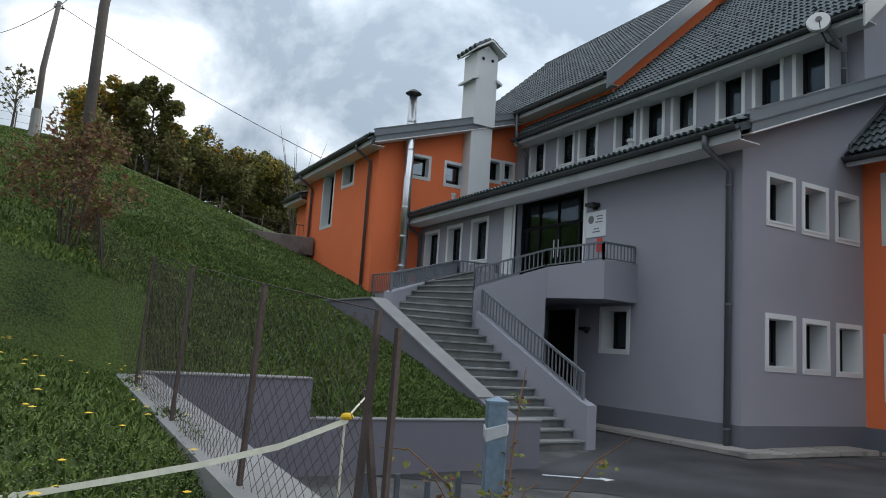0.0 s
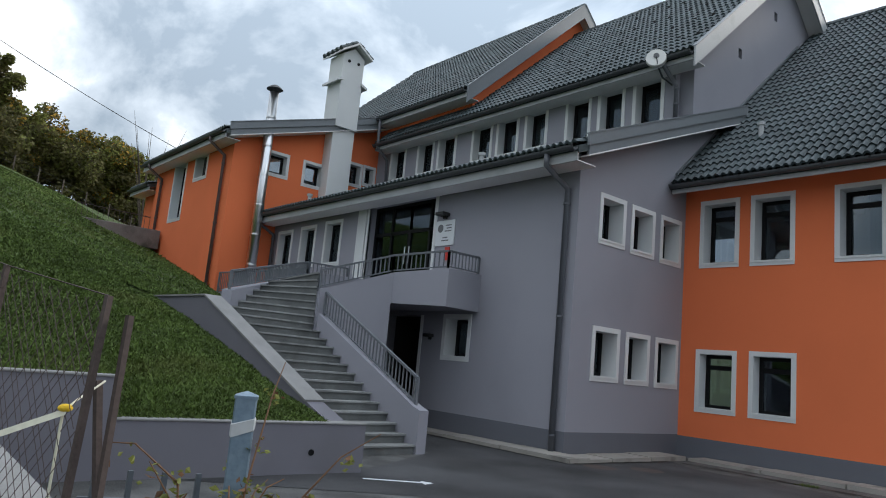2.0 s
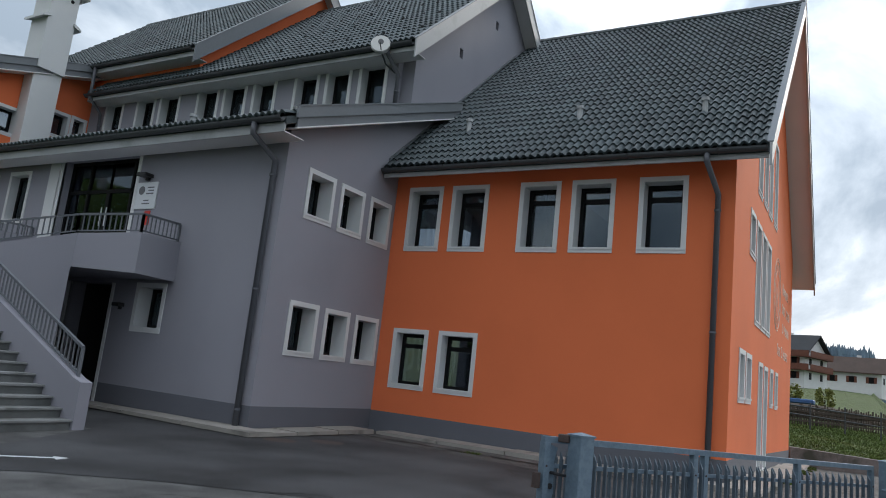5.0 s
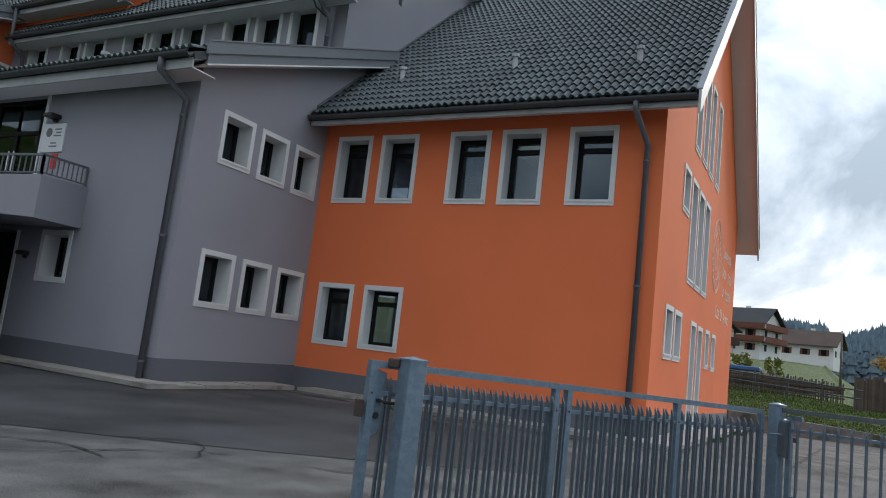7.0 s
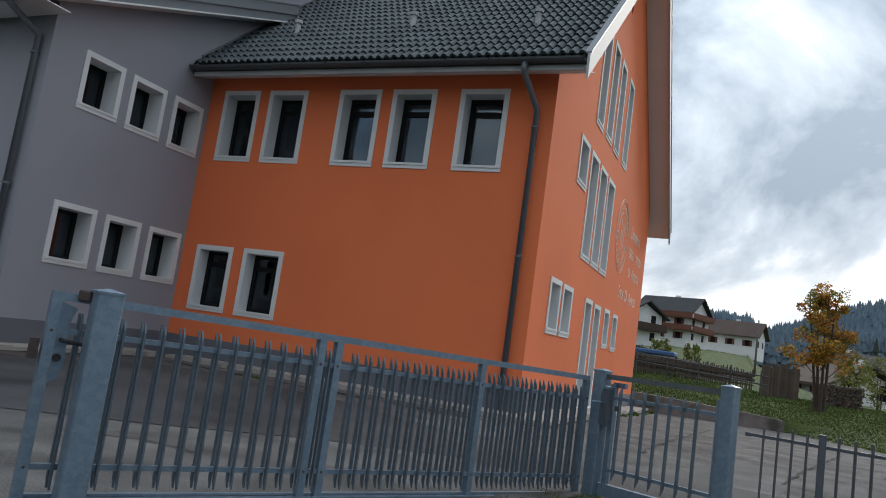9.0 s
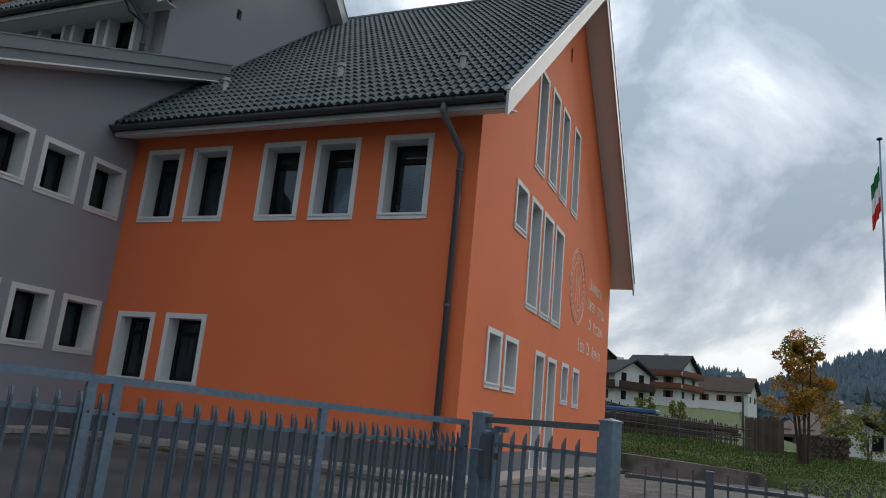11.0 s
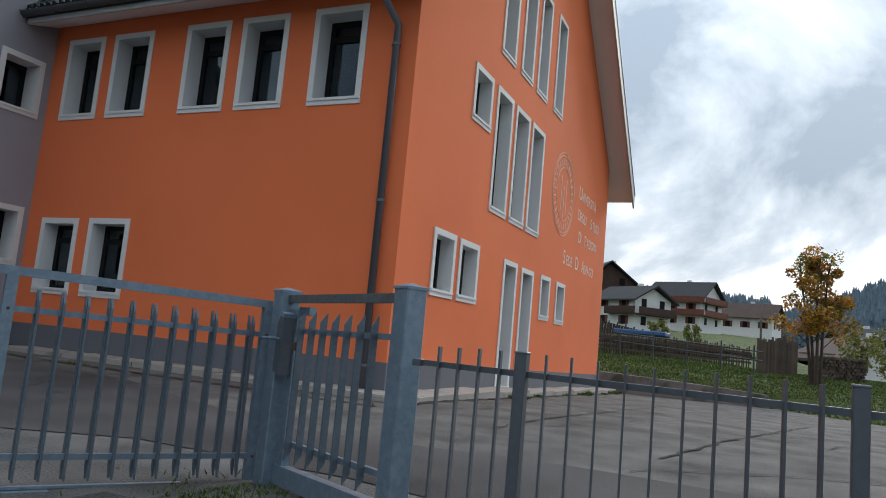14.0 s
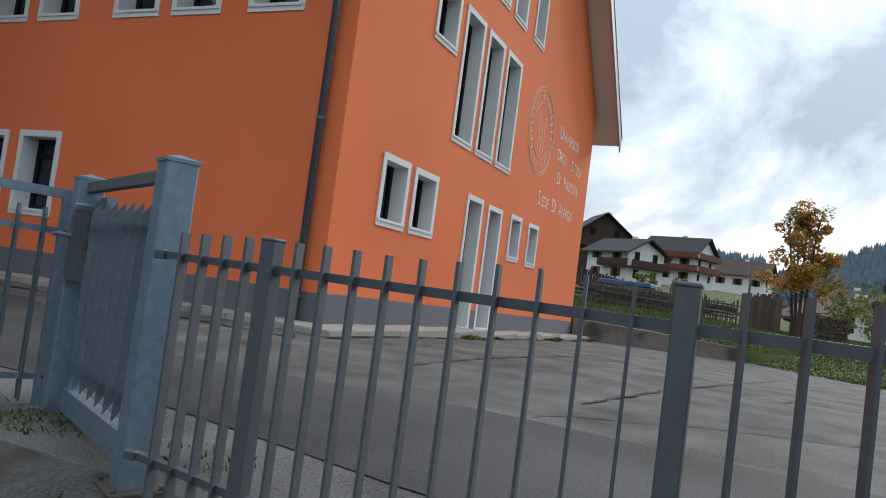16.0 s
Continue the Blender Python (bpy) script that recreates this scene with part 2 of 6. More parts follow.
GLASS = bpy.data.materials.new("window_glass")
GLASS.use_nodes = True
g_n, g_l = GLASS.node_tree.nodes, GLASS.node_tree.links
g_n.clear()
g_o, g_m, g_t, g_g, g_f = (g_n.new("ShaderNode" + k) for k in ("OutputMaterial", "MixShader", "BsdfTransparent", "BsdfGlossy", "Fresnel"))
g_f.inputs["IOR"].default_value = 1.75
g_t.inputs["Color"].default_value = (0.55, 0.58, 0.60, 1)
g_g.inputs["Color"].default_value = (0.76, 0.90, 1.0, 1)
g_g.inputs["Roughness"].default_value = 0.03
g_l.new(g_f.outputs[0], g_m.inputs[0])
g_l.new(g_t.outputs[0], g_m.inputs[1])
g_l.new(g_g.outputs[0], g_m.inputs[2])
g_l.new(g_m.outputs[0], g_o.inputs[0])

# ---- building helpers ----
ORG = {}


def thing(name, at, label, category, group="", kind=""):
    ob = new(name)
    ob.location = at
    ORG[ob.name] = Vector(at)
    return tagged(ob, label, category, group, kind)


def part(name, bm, material, parent, label="", smooth=False):
    """Links a mesh, built in world places, under a thing or a part."""
    me = bpy.data.meshes.new(name)
    o = ORG[parent.name]
    bmesh.ops.translate(bm, verts=bm.verts, vec=-o)
    bmesh.ops.recalc_face_normals(bm, faces=bm.faces)
    bm.to_mesh(me)
    bm.free()
    for m in material if isinstance(material, (list, tuple)) else [material]:
        me.materials.append(m)
    if smooth:
        me.polygons.foreach_set("use_smooth", [True] * len(me.polygons))
    ob = new(name, me)
    ob.parent = parent
    ORG[ob.name] = o
    return tagged(ob, label)


def single(name, bm, material, label, category, group="", kind="", smooth=False):
    """A thing of one mesh, with its origin at its base."""
    co = [v.co for v in bm.verts]
    at = Vector(((min(c.x for c in co) + max(c.x for c in co)) / 2, (min(c.y for c in co) + max(c.y for c in co)) / 2, min(c.z for c in co)))
    me = bpy.data.meshes.new(name)
    bmesh.ops.translate(bm, verts=bm.verts, vec=-at)
    bmesh.ops.recalc_face_normals(bm, faces=bm.faces)
    bm.to_mesh(me)
    bm.free()
    for m in material if isinstance(material, (list, tuple)) else [material]:
        me.materials.append(m)
    if smooth:
        me.polygons.foreach_set("use_smooth", [True] * len(me.polygons))
    ob = new(name, me)
    ob.location = at
    ORG[ob.name] = at
    return tagged(ob, label, category, group, kind)


def from_lists(name, verts, faces, materials, smooth=False, indices=None):
    me = bpy.data.meshes.new(name)
    me.from_pydata(verts, [], faces)
    for m in materials:
        me.materials.append(m)
    if indices:
        me.polygons.foreach_set("material_index", indices)
    if smooth:
        me.polygons.foreach_set("use_smooth", [True] * len(me.polygons))
    return me


def BM():
    return bmesh.new()


def box(bm, x0, x1, y0, y1, z0, z1, bev=0.0):
    r = bmesh.ops.create_cube(bm, size=1.0, matrix=Matrix.Translation(((x0 + x1) / 2, (y0 + y1) / 2, (z0 + z1) / 2)) @ Matrix.Diagonal((abs(x1 - x0), abs(y1 - y0), abs(z1 - z0), 1)))
    if bev:
        es = list({e for v in r["verts"] for e in v.link_edges})
        bmesh.ops.bevel(bm, geom=es, offset=bev, segments=1, affect="EDGES")
    return bm


def beam(bm, a, b, w, h, up=(0, 0, 1)):
    """A bar of section w x h from a to b."""
    a, b = Vector(a), Vector(b)
    d = (b - a).normalized()
    s = d.cross(Vector(up))
    s = s.normalized() if s.length > 1e-4 else Vector((1, 0, 0))
    u = s.cross(d)
    vs = [bm.verts.new(p + s * (i * w / 2) + u * (j * h / 2)) for p in (a, b) for i, j in ((-1, -1), (1, -1), (1, 1), (-1, 1))]
    for f in ((0, 1, 2, 3), (7, 6, 5, 4), (0, 4, 5, 1), (1, 5, 6, 2), (2, 6, 7, 3), (3, 7, 4, 0)):
        bm.faces.new([vs[i] for i in f])
    return bm


def tube(bm, pts, r, n=10, r1=None):
    """A round pipe along a polyline."""
    pts = [Vector(p) for p in pts]
    rings = []
    for i, p in enumerate(pts):
        d = ((pts[min(i + 1, len(pts) - 1)] - p).normalized() + (p - pts[max(i - 1, 0)]).normalized()).normalized()
        s = d.orthogonal().normalized() if not rings else (rings[-1][1] - d * rings[-1][1].dot(d)).normalized()
        t = d.cross(s)
        q = r if r1 is None else r + (r1 - r) * i / (len(pts) - 1)
        rings.append(([bm.verts.new(p + (s * math.cos(k * math.tau / n) + t * math.sin(k * math.tau / n)) * q) for k in range(n)], s))
    for (a, _), (b, _) in zip(rings, rings[1:]):
        for k in range(n):
            bm.faces.new((a[k], a[(k + 1) % n], b[(k + 1) % n], b[k]))
    bm.faces.new(rings[0][0][::-1])
    bm.faces.new(rings[-1][0])
    return bm


def prism(bm, poly, z0, z1):
    """A flat polygon (x, y) raised from z0 to z1; z1 may be a list, one height a corner."""
    tops = z1 if isinstance(z1, (list, tuple)) else [z1] * len(poly)
    lows = z0 if isinstance(z0, (list, tuple)) else [z0] * len(poly)
    a = [bm.verts.new((x, y, z)) for (x, y), z in zip(poly, lows)]
    b = [bm.verts.new((x, y, z)) for (x, y), z in zip(poly, tops)]
    bm.faces.new(a[::-1])
    bm.faces.new(b)
    for i in range(len(poly)):
        j = (i + 1) % len(poly)
        bm.faces.new((a[i], a[j], b[j], b[i]))
    return bm


def profile(bm, pts, y0, y1):
    """A profile in x and z drawn out along y."""
    a = [bm.verts.new((x, y0, z)) for x, z in pts]
    b = [bm.verts.new((x, y1, z)) for x, z in pts]
    bm.faces.new(a)
    bm.faces.new(b[::-1])
    for i in range(len(pts)):
        j = (i + 1) % len(pts)
        bm.faces.new((a[i], b[i], b[j], a[j]))
    return bm


def on_x(c):
    """Places on a wall at x = c that faces -x: along y, up z, depth inwards."""
    return lambda u, v, d=0.0: (c + d, u, v)


def on_y(c):
    return lambda u, v, d=0.0: (u, c + d, v)


def slab(bm, P, u0, u1, v0, v1, d0, d1):
    vs = [bm.verts.new(P(u, v, d)) for d in (d0, d1) for u, v in ((u0, v0), (u1, v0), (u1, v1), (u0, v1))]
    for f in ((0, 1, 2, 3), (7, 6, 5, 4), (0, 4, 5, 1), (1, 5, 6, 2), (2, 6, 7, 3), (3, 7, 4, 0)):
        bm.faces.new([vs[i] for i in f])


def wall(P, u0, u1, low, top, holes, thick=0.38, cuts=()):
    """A wall with openings through it. top: the height at each u."""
    bm = BM()
    us = sorted({u0, u1, *cuts, *(min(max(e, u0), u1) for h in holes for e in h[:2])})
    us = [u for k, u in enumerate(us) if k == 0 or u - us[k - 1] > 1e-4]
    vs = [low, *sorted({e for h in holes for e in h[2:] if e > low + 1e-4}), 99.0]

    def solid(i, j):
        if not (0 <= i < len(us) - 1 and 0 <= j < len(vs) - 1):
            return False
        u, v = (us[i] + us[i + 1]) / 2, (vs[j] + min(vs[j + 1], vs[j] + 0.01)) / 2
        return v < max(top(us[i] + 1e-5), top(us[i + 1] - 1e-5)) and not any(h[0] < u < h[1] and h[2] < v < h[3] for h in holes)

    for i in range(len(us) - 1):
        a, b = us[i], us[i + 1]
        ta, tb = top(a + 1e-5), top(b - 1e-5)
        for j in range(len(vs) - 1):
            if not solid(i, j):
                continue
            c, d = vs[j], vs[j + 1]
            q = [bm.verts.new(P(u, v, w)) for w in (0, thick) for u, v in ((a, min(c, ta)), (b, min(c, tb)), (b, min(d, tb)), (a, min(d, ta)))]
            rims = [((0, 4, 5, 1), (i, j - 1)), ((2, 6, 7, 3), (i, j + 1)), ((3, 7, 4, 0), (i - 1, j)), ((1, 5, 6, 2), (i + 1, j))]
            for f in [(0, 1, 2, 3), (7, 6, 5, 4)] + [f for f, n in rims if not solid(*n)]:
                bm.faces.new([q[k] for k in f])
    bmesh.ops.remove_doubles(bm, verts=bm.verts, dist=1e-4)
    return bm


def window(parent, P, u0, u1, v0, v1, name="window", transom=0.0, depth=0.30, band=0.10, mullions=(), blind=0.0):
    """A window by its outer white surround: surround and lining, dark frame, panes, curtain behind."""
    i0, i1, j0, j1 = u0 + band, u1 - band, v0 + band, v1 - band
    bm = BM()
    ring = []
    for d, (a, b, c, e) in ((0.02, (u0, u1, v0, v1)), (-0.018, (u0, u1, v0, v1)), (-0.018, (i0, i1, j0, j1)), (depth + 0.08, (i0, i1, j0, j1)), (depth + 0.08, (i0 - 0.012, i1 + 0.012, j0 - 0.012, j1 + 0.012)), (0.02, (i0 - 0.012, i1 + 0.012, j0 - 0.012, j1 + 0.012))):
        ring.append([bm.verts.new(P(u, v, d)) for u, v in ((a, c), (b, c), (b, e), (a, e))])
    for r, q in zip(ring, ring[1:] + ring[:1]):
        for k in range(4):
            bm.faces.new((r[k], r[(k + 1) % 4], q[(k + 1) % 4], q[k]))
    w = part(name, bm, WHITE, parent)
    bm = BM()
    f = 0.08
    for a, b, c, d in ((i0, i1, j1 - f, j1), (i0, i1, j0, j0 + f), (i0, i0 + f, j0 + f, j1 - f), (i1 - f, i1, j0 + f, j1 - f)):
        slab(bm, P, a, b, c, d, depth, depth + 0.06)
    tr = j1 - transom if transom else None
    if tr:
        slab(bm, P, i0 + f, i1 - f, tr - 0.05, tr + 0.05, depth - 0.01, depth + 0.05)
    for m in mullions:
        slab(bm, P, m - 0.04, m + 0.04, j0 + f, j1 - f, depth - 0.005, depth + 0.055)
    part("window_frame", bm, DARKF, w)
    bm = BM()
    slab(bm, P, u0 + 0.02, u1 - 0.02, v0 + band - 0.03, v0 + band + 0.012, -0.035, depth - 0.005)
    part("window_sill", bm, WHITE, w)
    spans = [(j0 + f, tr - 0.05), (tr + 0.05, j1 - f)] if tr else [(j0 + f, j1 - f)]
    cols = [i0 + f, *[e for m in mullions for e in (m - 0.04, m + 0.04)], i1 - f]
    for c, d in spans:
        for a, b in zip(cols[::2], cols[1::2]):
            bm = BM()
            slab(bm, P, a, b, c, d, depth + 0.025, depth + 0.031)
            part("pane", bm, GLASS, w).visible_shadow = False
    if blind:
        bm = BM()
        n = 14
        k0, k1 = i0 + f, i1 - f
        for k in range(n):
            a, b = k0 + (k1 - k0) * k / n, k0 + (k1 - k0) * (k + 1) / n
            za = depth + 0.16 + 0.02 * (k % 2)
            zb = depth + 0.16 + 0.02 * ((k + 1) % 2)
            vs = [bm.verts.new(P(*q)) for q in ((a, j1 - (j1 - j0) * blind, za), (b, j1 - (j1 - j0) * blind, zb), (b, j1, zb), (a, j1, za))]
            bm.faces.new(vs)
        part("curtain", bm, BLIND, w)
    return w


def downpipe(parent, pts, material=PIPE, r=0.055):
    p = part("downpipe", tube(BM(), pts, r, 10), material, parent, smooth=True)
    top, low = Vector(pts[-2]), Vector(pts[-1])
    for k in (0.06, 0.5, 0.94):
        q = top.lerp(low, k)
        part("bracket", tube(BM(), [q + Vector((0, 0, -0.02)), q + Vector((0, 0, 0.02))], r + 0.012, 10), material, p)
    return p


def railing(owner, a, b, height, gap=0.11, mname="rail", material=None, posts=True, bottom=0.06):
    """A painted rail between two feet: top rail, bottom rail, uprights, end posts."""
    material = material or RAILM
    a, b = Vector(a), Vector(b)
    up = Vector((0, 0, 1))
    part("top_rail", beam(BM(), a + up * height, b + up * height, 0.05, 0.04), material, owner)
    part("bottom_rail", beam(BM(), a + up * bottom, b + up * bottom, 0.035, 0.025), material, owner)
    n = max(2, round((b - a).length / gap))
    for k in range(1, n):
        q = a.lerp(b, k / n)
        part("upright", beam(BM(), q + up * bottom, q + up * (height - 0.015), 0.02, 0.02, up=(1, 0, 0)), material, owner)
    for q in ((a, b) if posts else ()):
        part("post", beam(BM(), q - up * 0.04, q + up * height, 0.045, 0.045, up=(1, 0, 0)), material, owner)


# one roof tile: double-rolled, lapped over the course below it
TW, TL = 0.33, 0.335


def tile_shape():
    xs = [0, 0.1, 0.2, 0.3, 0.4, 0.5, 0.6, 0.7, 0.8, 0.9, 1.0]
    hs = [0.0, 0.042, 0.060, 0.044, 0.004, 0.0, 0.042, 0.060, 0.044, 0.004, 0.0]
    vs, fs = [], []
    for row, (s, lift) in enumerate(((0.0, 0.052), (TL + 0.05, 0.010))):
        vs += [(s, (x - 0.5) * (TW + 0.012), lift + h) for x, h in zip(xs, hs)]
    vs += [(0.004, (x - 0.5) * (TW + 0.012), h - 0.006) for x, h in zip(xs, hs)]
    for i in range(10):
        fs += [(i, i + 1, i + 12, i + 11), (i + 22, i + 23, i + 1, i)]
    return vs, fs


TV, TF = tile_shape()
TILE_MESH = from_lists("roof_tile", TV, TF, [TILE])


def tiles(owner, xe, ze, xr, zr, y0, y1, singles=0, rng=random.Random(5), skip=None):
    """Courses of tiles from the eave (xe, ze) to the ridge (xr, zr). The lowest courses are pieces of their own."""
    run, rise = xr - xe, zr - ze
    length = math.hypot(run, rise)
    e = Vector((run / length, 0, rise / length))
    nrm = Vector((-e.z, 0, e.x))
    rows, cols = int(length / TL) + 1, round((y1 - y0) / TW)
    verts, faces = [], []
    turn = Matrix((e, (0, 1, 0), nrm)).transposed().to_4x4()
    o = ORG[owner.name]
    for r in range(rows):
        for c in range(cols):
            s = r * TL
            if s + TL > length + 0.1:
                continue
            y = y0 + (c + 0.5) * (y1 - y0) / cols
            at = Vector((xe, y, ze)) + e * s + nrm * (rng.random() * 0.006)
            if skip and skip(at):
                continue
            if r < singles:
                ob = new("roof_tile", TILE_MESH)
                ob.parent = owner
                ob.matrix_local = Matrix.Translation(at - o) @ turn
            else:
                k = len(verts)
                verts += [at - o + e * v[0] + Vector((0, v[1], 0)) + nrm * v[2] for v in TV]
                faces += [tuple(i + k for i in f) for f in TF]
    if verts:
        ob = new("roof_tiles", from_lists("roof_tiles", verts, faces, [TILE]))
        ob.parent = owner
        ORG[ob.name] = o
        tagged(ob, "lapped grey concrete roof tiles", kind="stuff")

# ---- ground ----


def line_left(x, y, ax, ay, bx, by):
    return (bx - ax) * (y - ay) - (by - ay) * (x - ax) > 0


def slope_wall_x(y):
    return 6.38 - 0.115 * (y - 8.5)


def in_meadow(x, y):
    if y < 2.3:
        return line_left(x, y, -30, -2.2, 0.2, 0.5) if x < 0.2 else line_left(x, y, 0.2, 0.5, 1.70, 2.3)
    if y < 7.84:
        return x < 1.62 - 0.012 * (y - 2.3)
    if y < 14.0:
        return x < slope_wall_x(y) - 0.05
    return x < 10.2 or y > 31


def hill(x, y):
    z = 0.47 - 0.28 * max(x, 0.0) - 0.03 * min(x, 0) + 0.27 * y - 0.0004 * max(0, y - 12) ** 2
    d = math.hypot(x, y)
    if d > 52:
        k = 52 / d
        z = 0.47 - 0.28 * max(x * k, 0) - 0.03 * min(x * k, 0) + 0.27 * y * k - 0.0004 * max(0, y * k - 12) ** 2 + 0.02 * (d - 52)
    if 1.6 < x < 6.4 and y > 7.5:
        top = 1.30 if x < 3.5 else 0.88
        z = min(z, top + 0.34 * (y - 7.9))
    if x > 5 and 10.5 < y < 14.0:
        z = min(z, 2.5 + 0.05 * (y - 12))
    if x > -3 and 1.0 < y < 7.9:
        z = min(z, 1.04 + 0.044 * (y - 2.35) + 0.28 * max(0.0, 1.40 - x))
    if y < 2.5 and x > -12:
        z = max(0.28, min(z + 0.25, 0.35 + 0.30 * max(0.0, y + 0.6 - 0.1 * x)))
    return z + 0.05 * noise.noise(Vector((x * 0.5, y * 0.5, 0))) + 0.02 * noise.noise(Vector((x * 2, y * 2, 3)))


def bank_line(x, y):
    """Past the low wall and the grass edge at the yard's far side."""
    if y > -4:
        return x > 32.3 - (y + 4) * 0.408
    return x > 32.3 or y < -4 - (32 - x) * 0.556


def bank(x, y):
    """The grass bank past the yard, the yards on it and the wooded hill behind."""
    ground_z = 0.28 - 0.026 * max(0, min(x, 32) - 16)
    if y > -4:
        d, z = (x - (32.3 - (y + 4) * 0.408)) * 0.926, 0.25 + 0.05 * min(y + 4, 5)
    elif x < 32:
        d0 = (-4 - (32 - x) * 0.556 - y) * 0.874
        d, z = d0, ground_z + 0.38 * max(0.0, (x - 28) / 4) * min(1.0, max(0.0, d0) / 1.5)
    else:
        d, z = max(0.0, x - 32.3) + 0.3 * (-4 - y), 0.25
    rise = 0.05 * (1.0 if y > -4 else max(0.0, 1 + (y + 4) / 6))
    hill_k = 0.08 + 0.09 * max(0.0, min(1.0, -(y + 4) / max(x, 1) * 8 - 0.1))
    z += 0.045 * min(d, 12) + rise * max(0, min(d - 12, 180)) + hill_k * max(0, min(d - 200, 330))
    return z + 0.12 * noise.noise(Vector((x * 0.2, y * 0.2, 5))) * min(1, d / 4)


def height(x, y):
    if x < 30 and in_meadow(x, y):
        return hill(x, y)
    if x > 14 and bank_line(x, y):
        return bank(x, y)
    # the road outside the gate falls away with the walk
    g = 0.28 - 0.026 * max(0, min(x, 34) - 16)
    s = (x - 6.44) * -0.42 + (y - 0.52) * -0.907
    if y < -1.2:
        s = min(s, (9.86 - x) * 0.99 + (y + 2.27) * 0.14)
    drop = min(0.72, max(0.0, s - 0.25) * 0.5) * min(1.0, max(0.0, (x + 0.5) / 8))
    return g - drop


def outside_gate(x, y):
    s = (x - 6.44) * -0.42 + (y - 0.52) * -0.907
    if y < -1.2:
        s = min(s, (9.86 - x) * 0.99 + (y + 2.27) * 0.14)
    return s > 0.05


def axis(lo, hi, fine_lo, fine_hi, step, more):
    vals = list(np.arange(fine_lo, fine_hi + 1e-6, step)) + list(more)
    v, s = fine_lo, step
    while v > lo:
        s *= 1.22
        v -= s
        vals.append(v)
    v, s = fine_hi, step
    while v < hi:
        s *= 1.22
        v += s
        vals.append(v)
    return sorted({round(float(q), 4) for q in vals})


gx = axis(-700, 1500, -6, 36, 0.24, (1.60, 1.70, 10.15, 10.22))
gy = axis(-900, 1300, -11, 31, 0.24, (7.82, 7.90))
g_v = [(x, y, height(x, y)) for y in gy for x in gx]
g_f, g_i = [], []
for j in range(len(gy) - 1):
    for i in range(len(gx) - 1):
        k = j * len(gx) + i
        g_f.append((k, k + 1, k + 1 + len(gx), k + len(gx)))
        cx, cy = (gx[i] + gx[i + 1]) / 2, (gy[j] + gy[j + 1]) / 2
        g_i.append(1 if (cx < 30 and in_meadow(cx, cy)) or (cx > 14 and bank_line(cx, cy)) or cx > 45 or cy > 31 or cy < -60 or cx < -60 else 2 if outside_gate(cx, cy) else 0)
ground = tagged(new("ground", from_lists("ground", g_v, g_f, [YARD, SOIL, OLDASPH], True, g_i)), "worn pale asphalt yard and grassy hillside", "ground", kind="structure")


def sheet(name, poly, material, label, lift=0.006, category="ground"):
    """A thin layer laid over the yard."""
    bm = BM()
    f = bm.faces.new([bm.verts.new((x, y, 0)) for x, y in poly])
    bmesh.ops.triangulate(bm, faces=[f])
    for v in bm.verts:
        v.co.z = height(v.co.x, v.co.y) + lift
    me = bpy.data.meshes.new(name)
    bmesh.ops.recalc_face_normals(bm, faces=bm.faces)
    bm.to_mesh(me)
    bm.free()
    me.materials.append(material)
    return tagged(new(name, me), label, category, kind="structure")


sheet("road", [(4.2, 7.7), (6.4, 6.3), (7.25, 5.3), (8.05, 3.94), (9.06, 2.5), (10.1, 1.3), (10.75, 0.1), (10.77, -1.58), (10.66, -2.18), (10.5, -2.95), (10.3, -4.5), (10.2, -7.0), (10.3, -12.0), (12.6, -12.0), (12.3, -6.5), (12.38, -4.2), (12.47, -2.5), (12.2, -0.8), (12.12, -0.2), (12.75, 1.4), (13.7, 3.5), (13.9, 7.2), (14.4, 7.9), (11.2, 8.0), (11.1, 13.3), (9.4, 13.3), (9.2, 9.4), (6.75, 7.9)], ASPH, "dark patched asphalt strip round the building", category="road")

# pale strip along the foot of the walls, in cast bays
pavement = thing("pavement", (13, 7, 0.3), "cracked pale concrete strip along the building's foot", "pavement", kind="structure")


def bays(a, b, w, side, n):
    a, b = Vector(a), Vector(b)
    d = (b - a).normalized()
    s = Vector((-d.y, d.x)) * side
    L = (b - a).length / n
    for k in range(n):
        p, q = a + d * (k * L + 0.012), a + d * ((k + 1) * L - 0.012)
        poly = [(p.x, p.y), (q.x, q.y), (q.x + s.x * w, q.y + s.y * w), (p.x + s.x * w, p.y + s.y * w)]
        z = 0.345 + 0.012 * (k % 3) - 0.026 * max(0, p.x - 16)
        part("slab", prism(BM(), poly if side > 0 else poly[::-1], -0.4, z), PAVE, pavement)


bays((11.9, 13.2), (11.9, 8.05), 0.62, -1, 3)
bays((11.3, 8.05), (15.1, 8.05), 0.64, 1, 3)
bays((15.15, 8.04), (15.15, 0.30), 0.64, 1, 5)
bays((15.1, 0.28), (29.6, 0.28), 0.65, 1, 8)

# ---- school building ----
school = thing("school_building", (15.8, 8.7, 0.3), "grey and orange rendered school with steep tiled roofs", "building")
FX = 11.9
PX, PG, PE, PF, PU = on_x(15.8), on_y(0.94), on_y(8.7), on_x(FX), on_x(15.75)
WING_Y, WING_X = 21.75, 10.08
PWY, PWX = on_y(WING_Y), on_x(WING_X)


def inset(ws, b=0.10):
    return [(w[0] + b - 0.012, w[1] - b + 0.012, w[2] + b - 0.012, w[3] - b + 0.012) for w in ws]


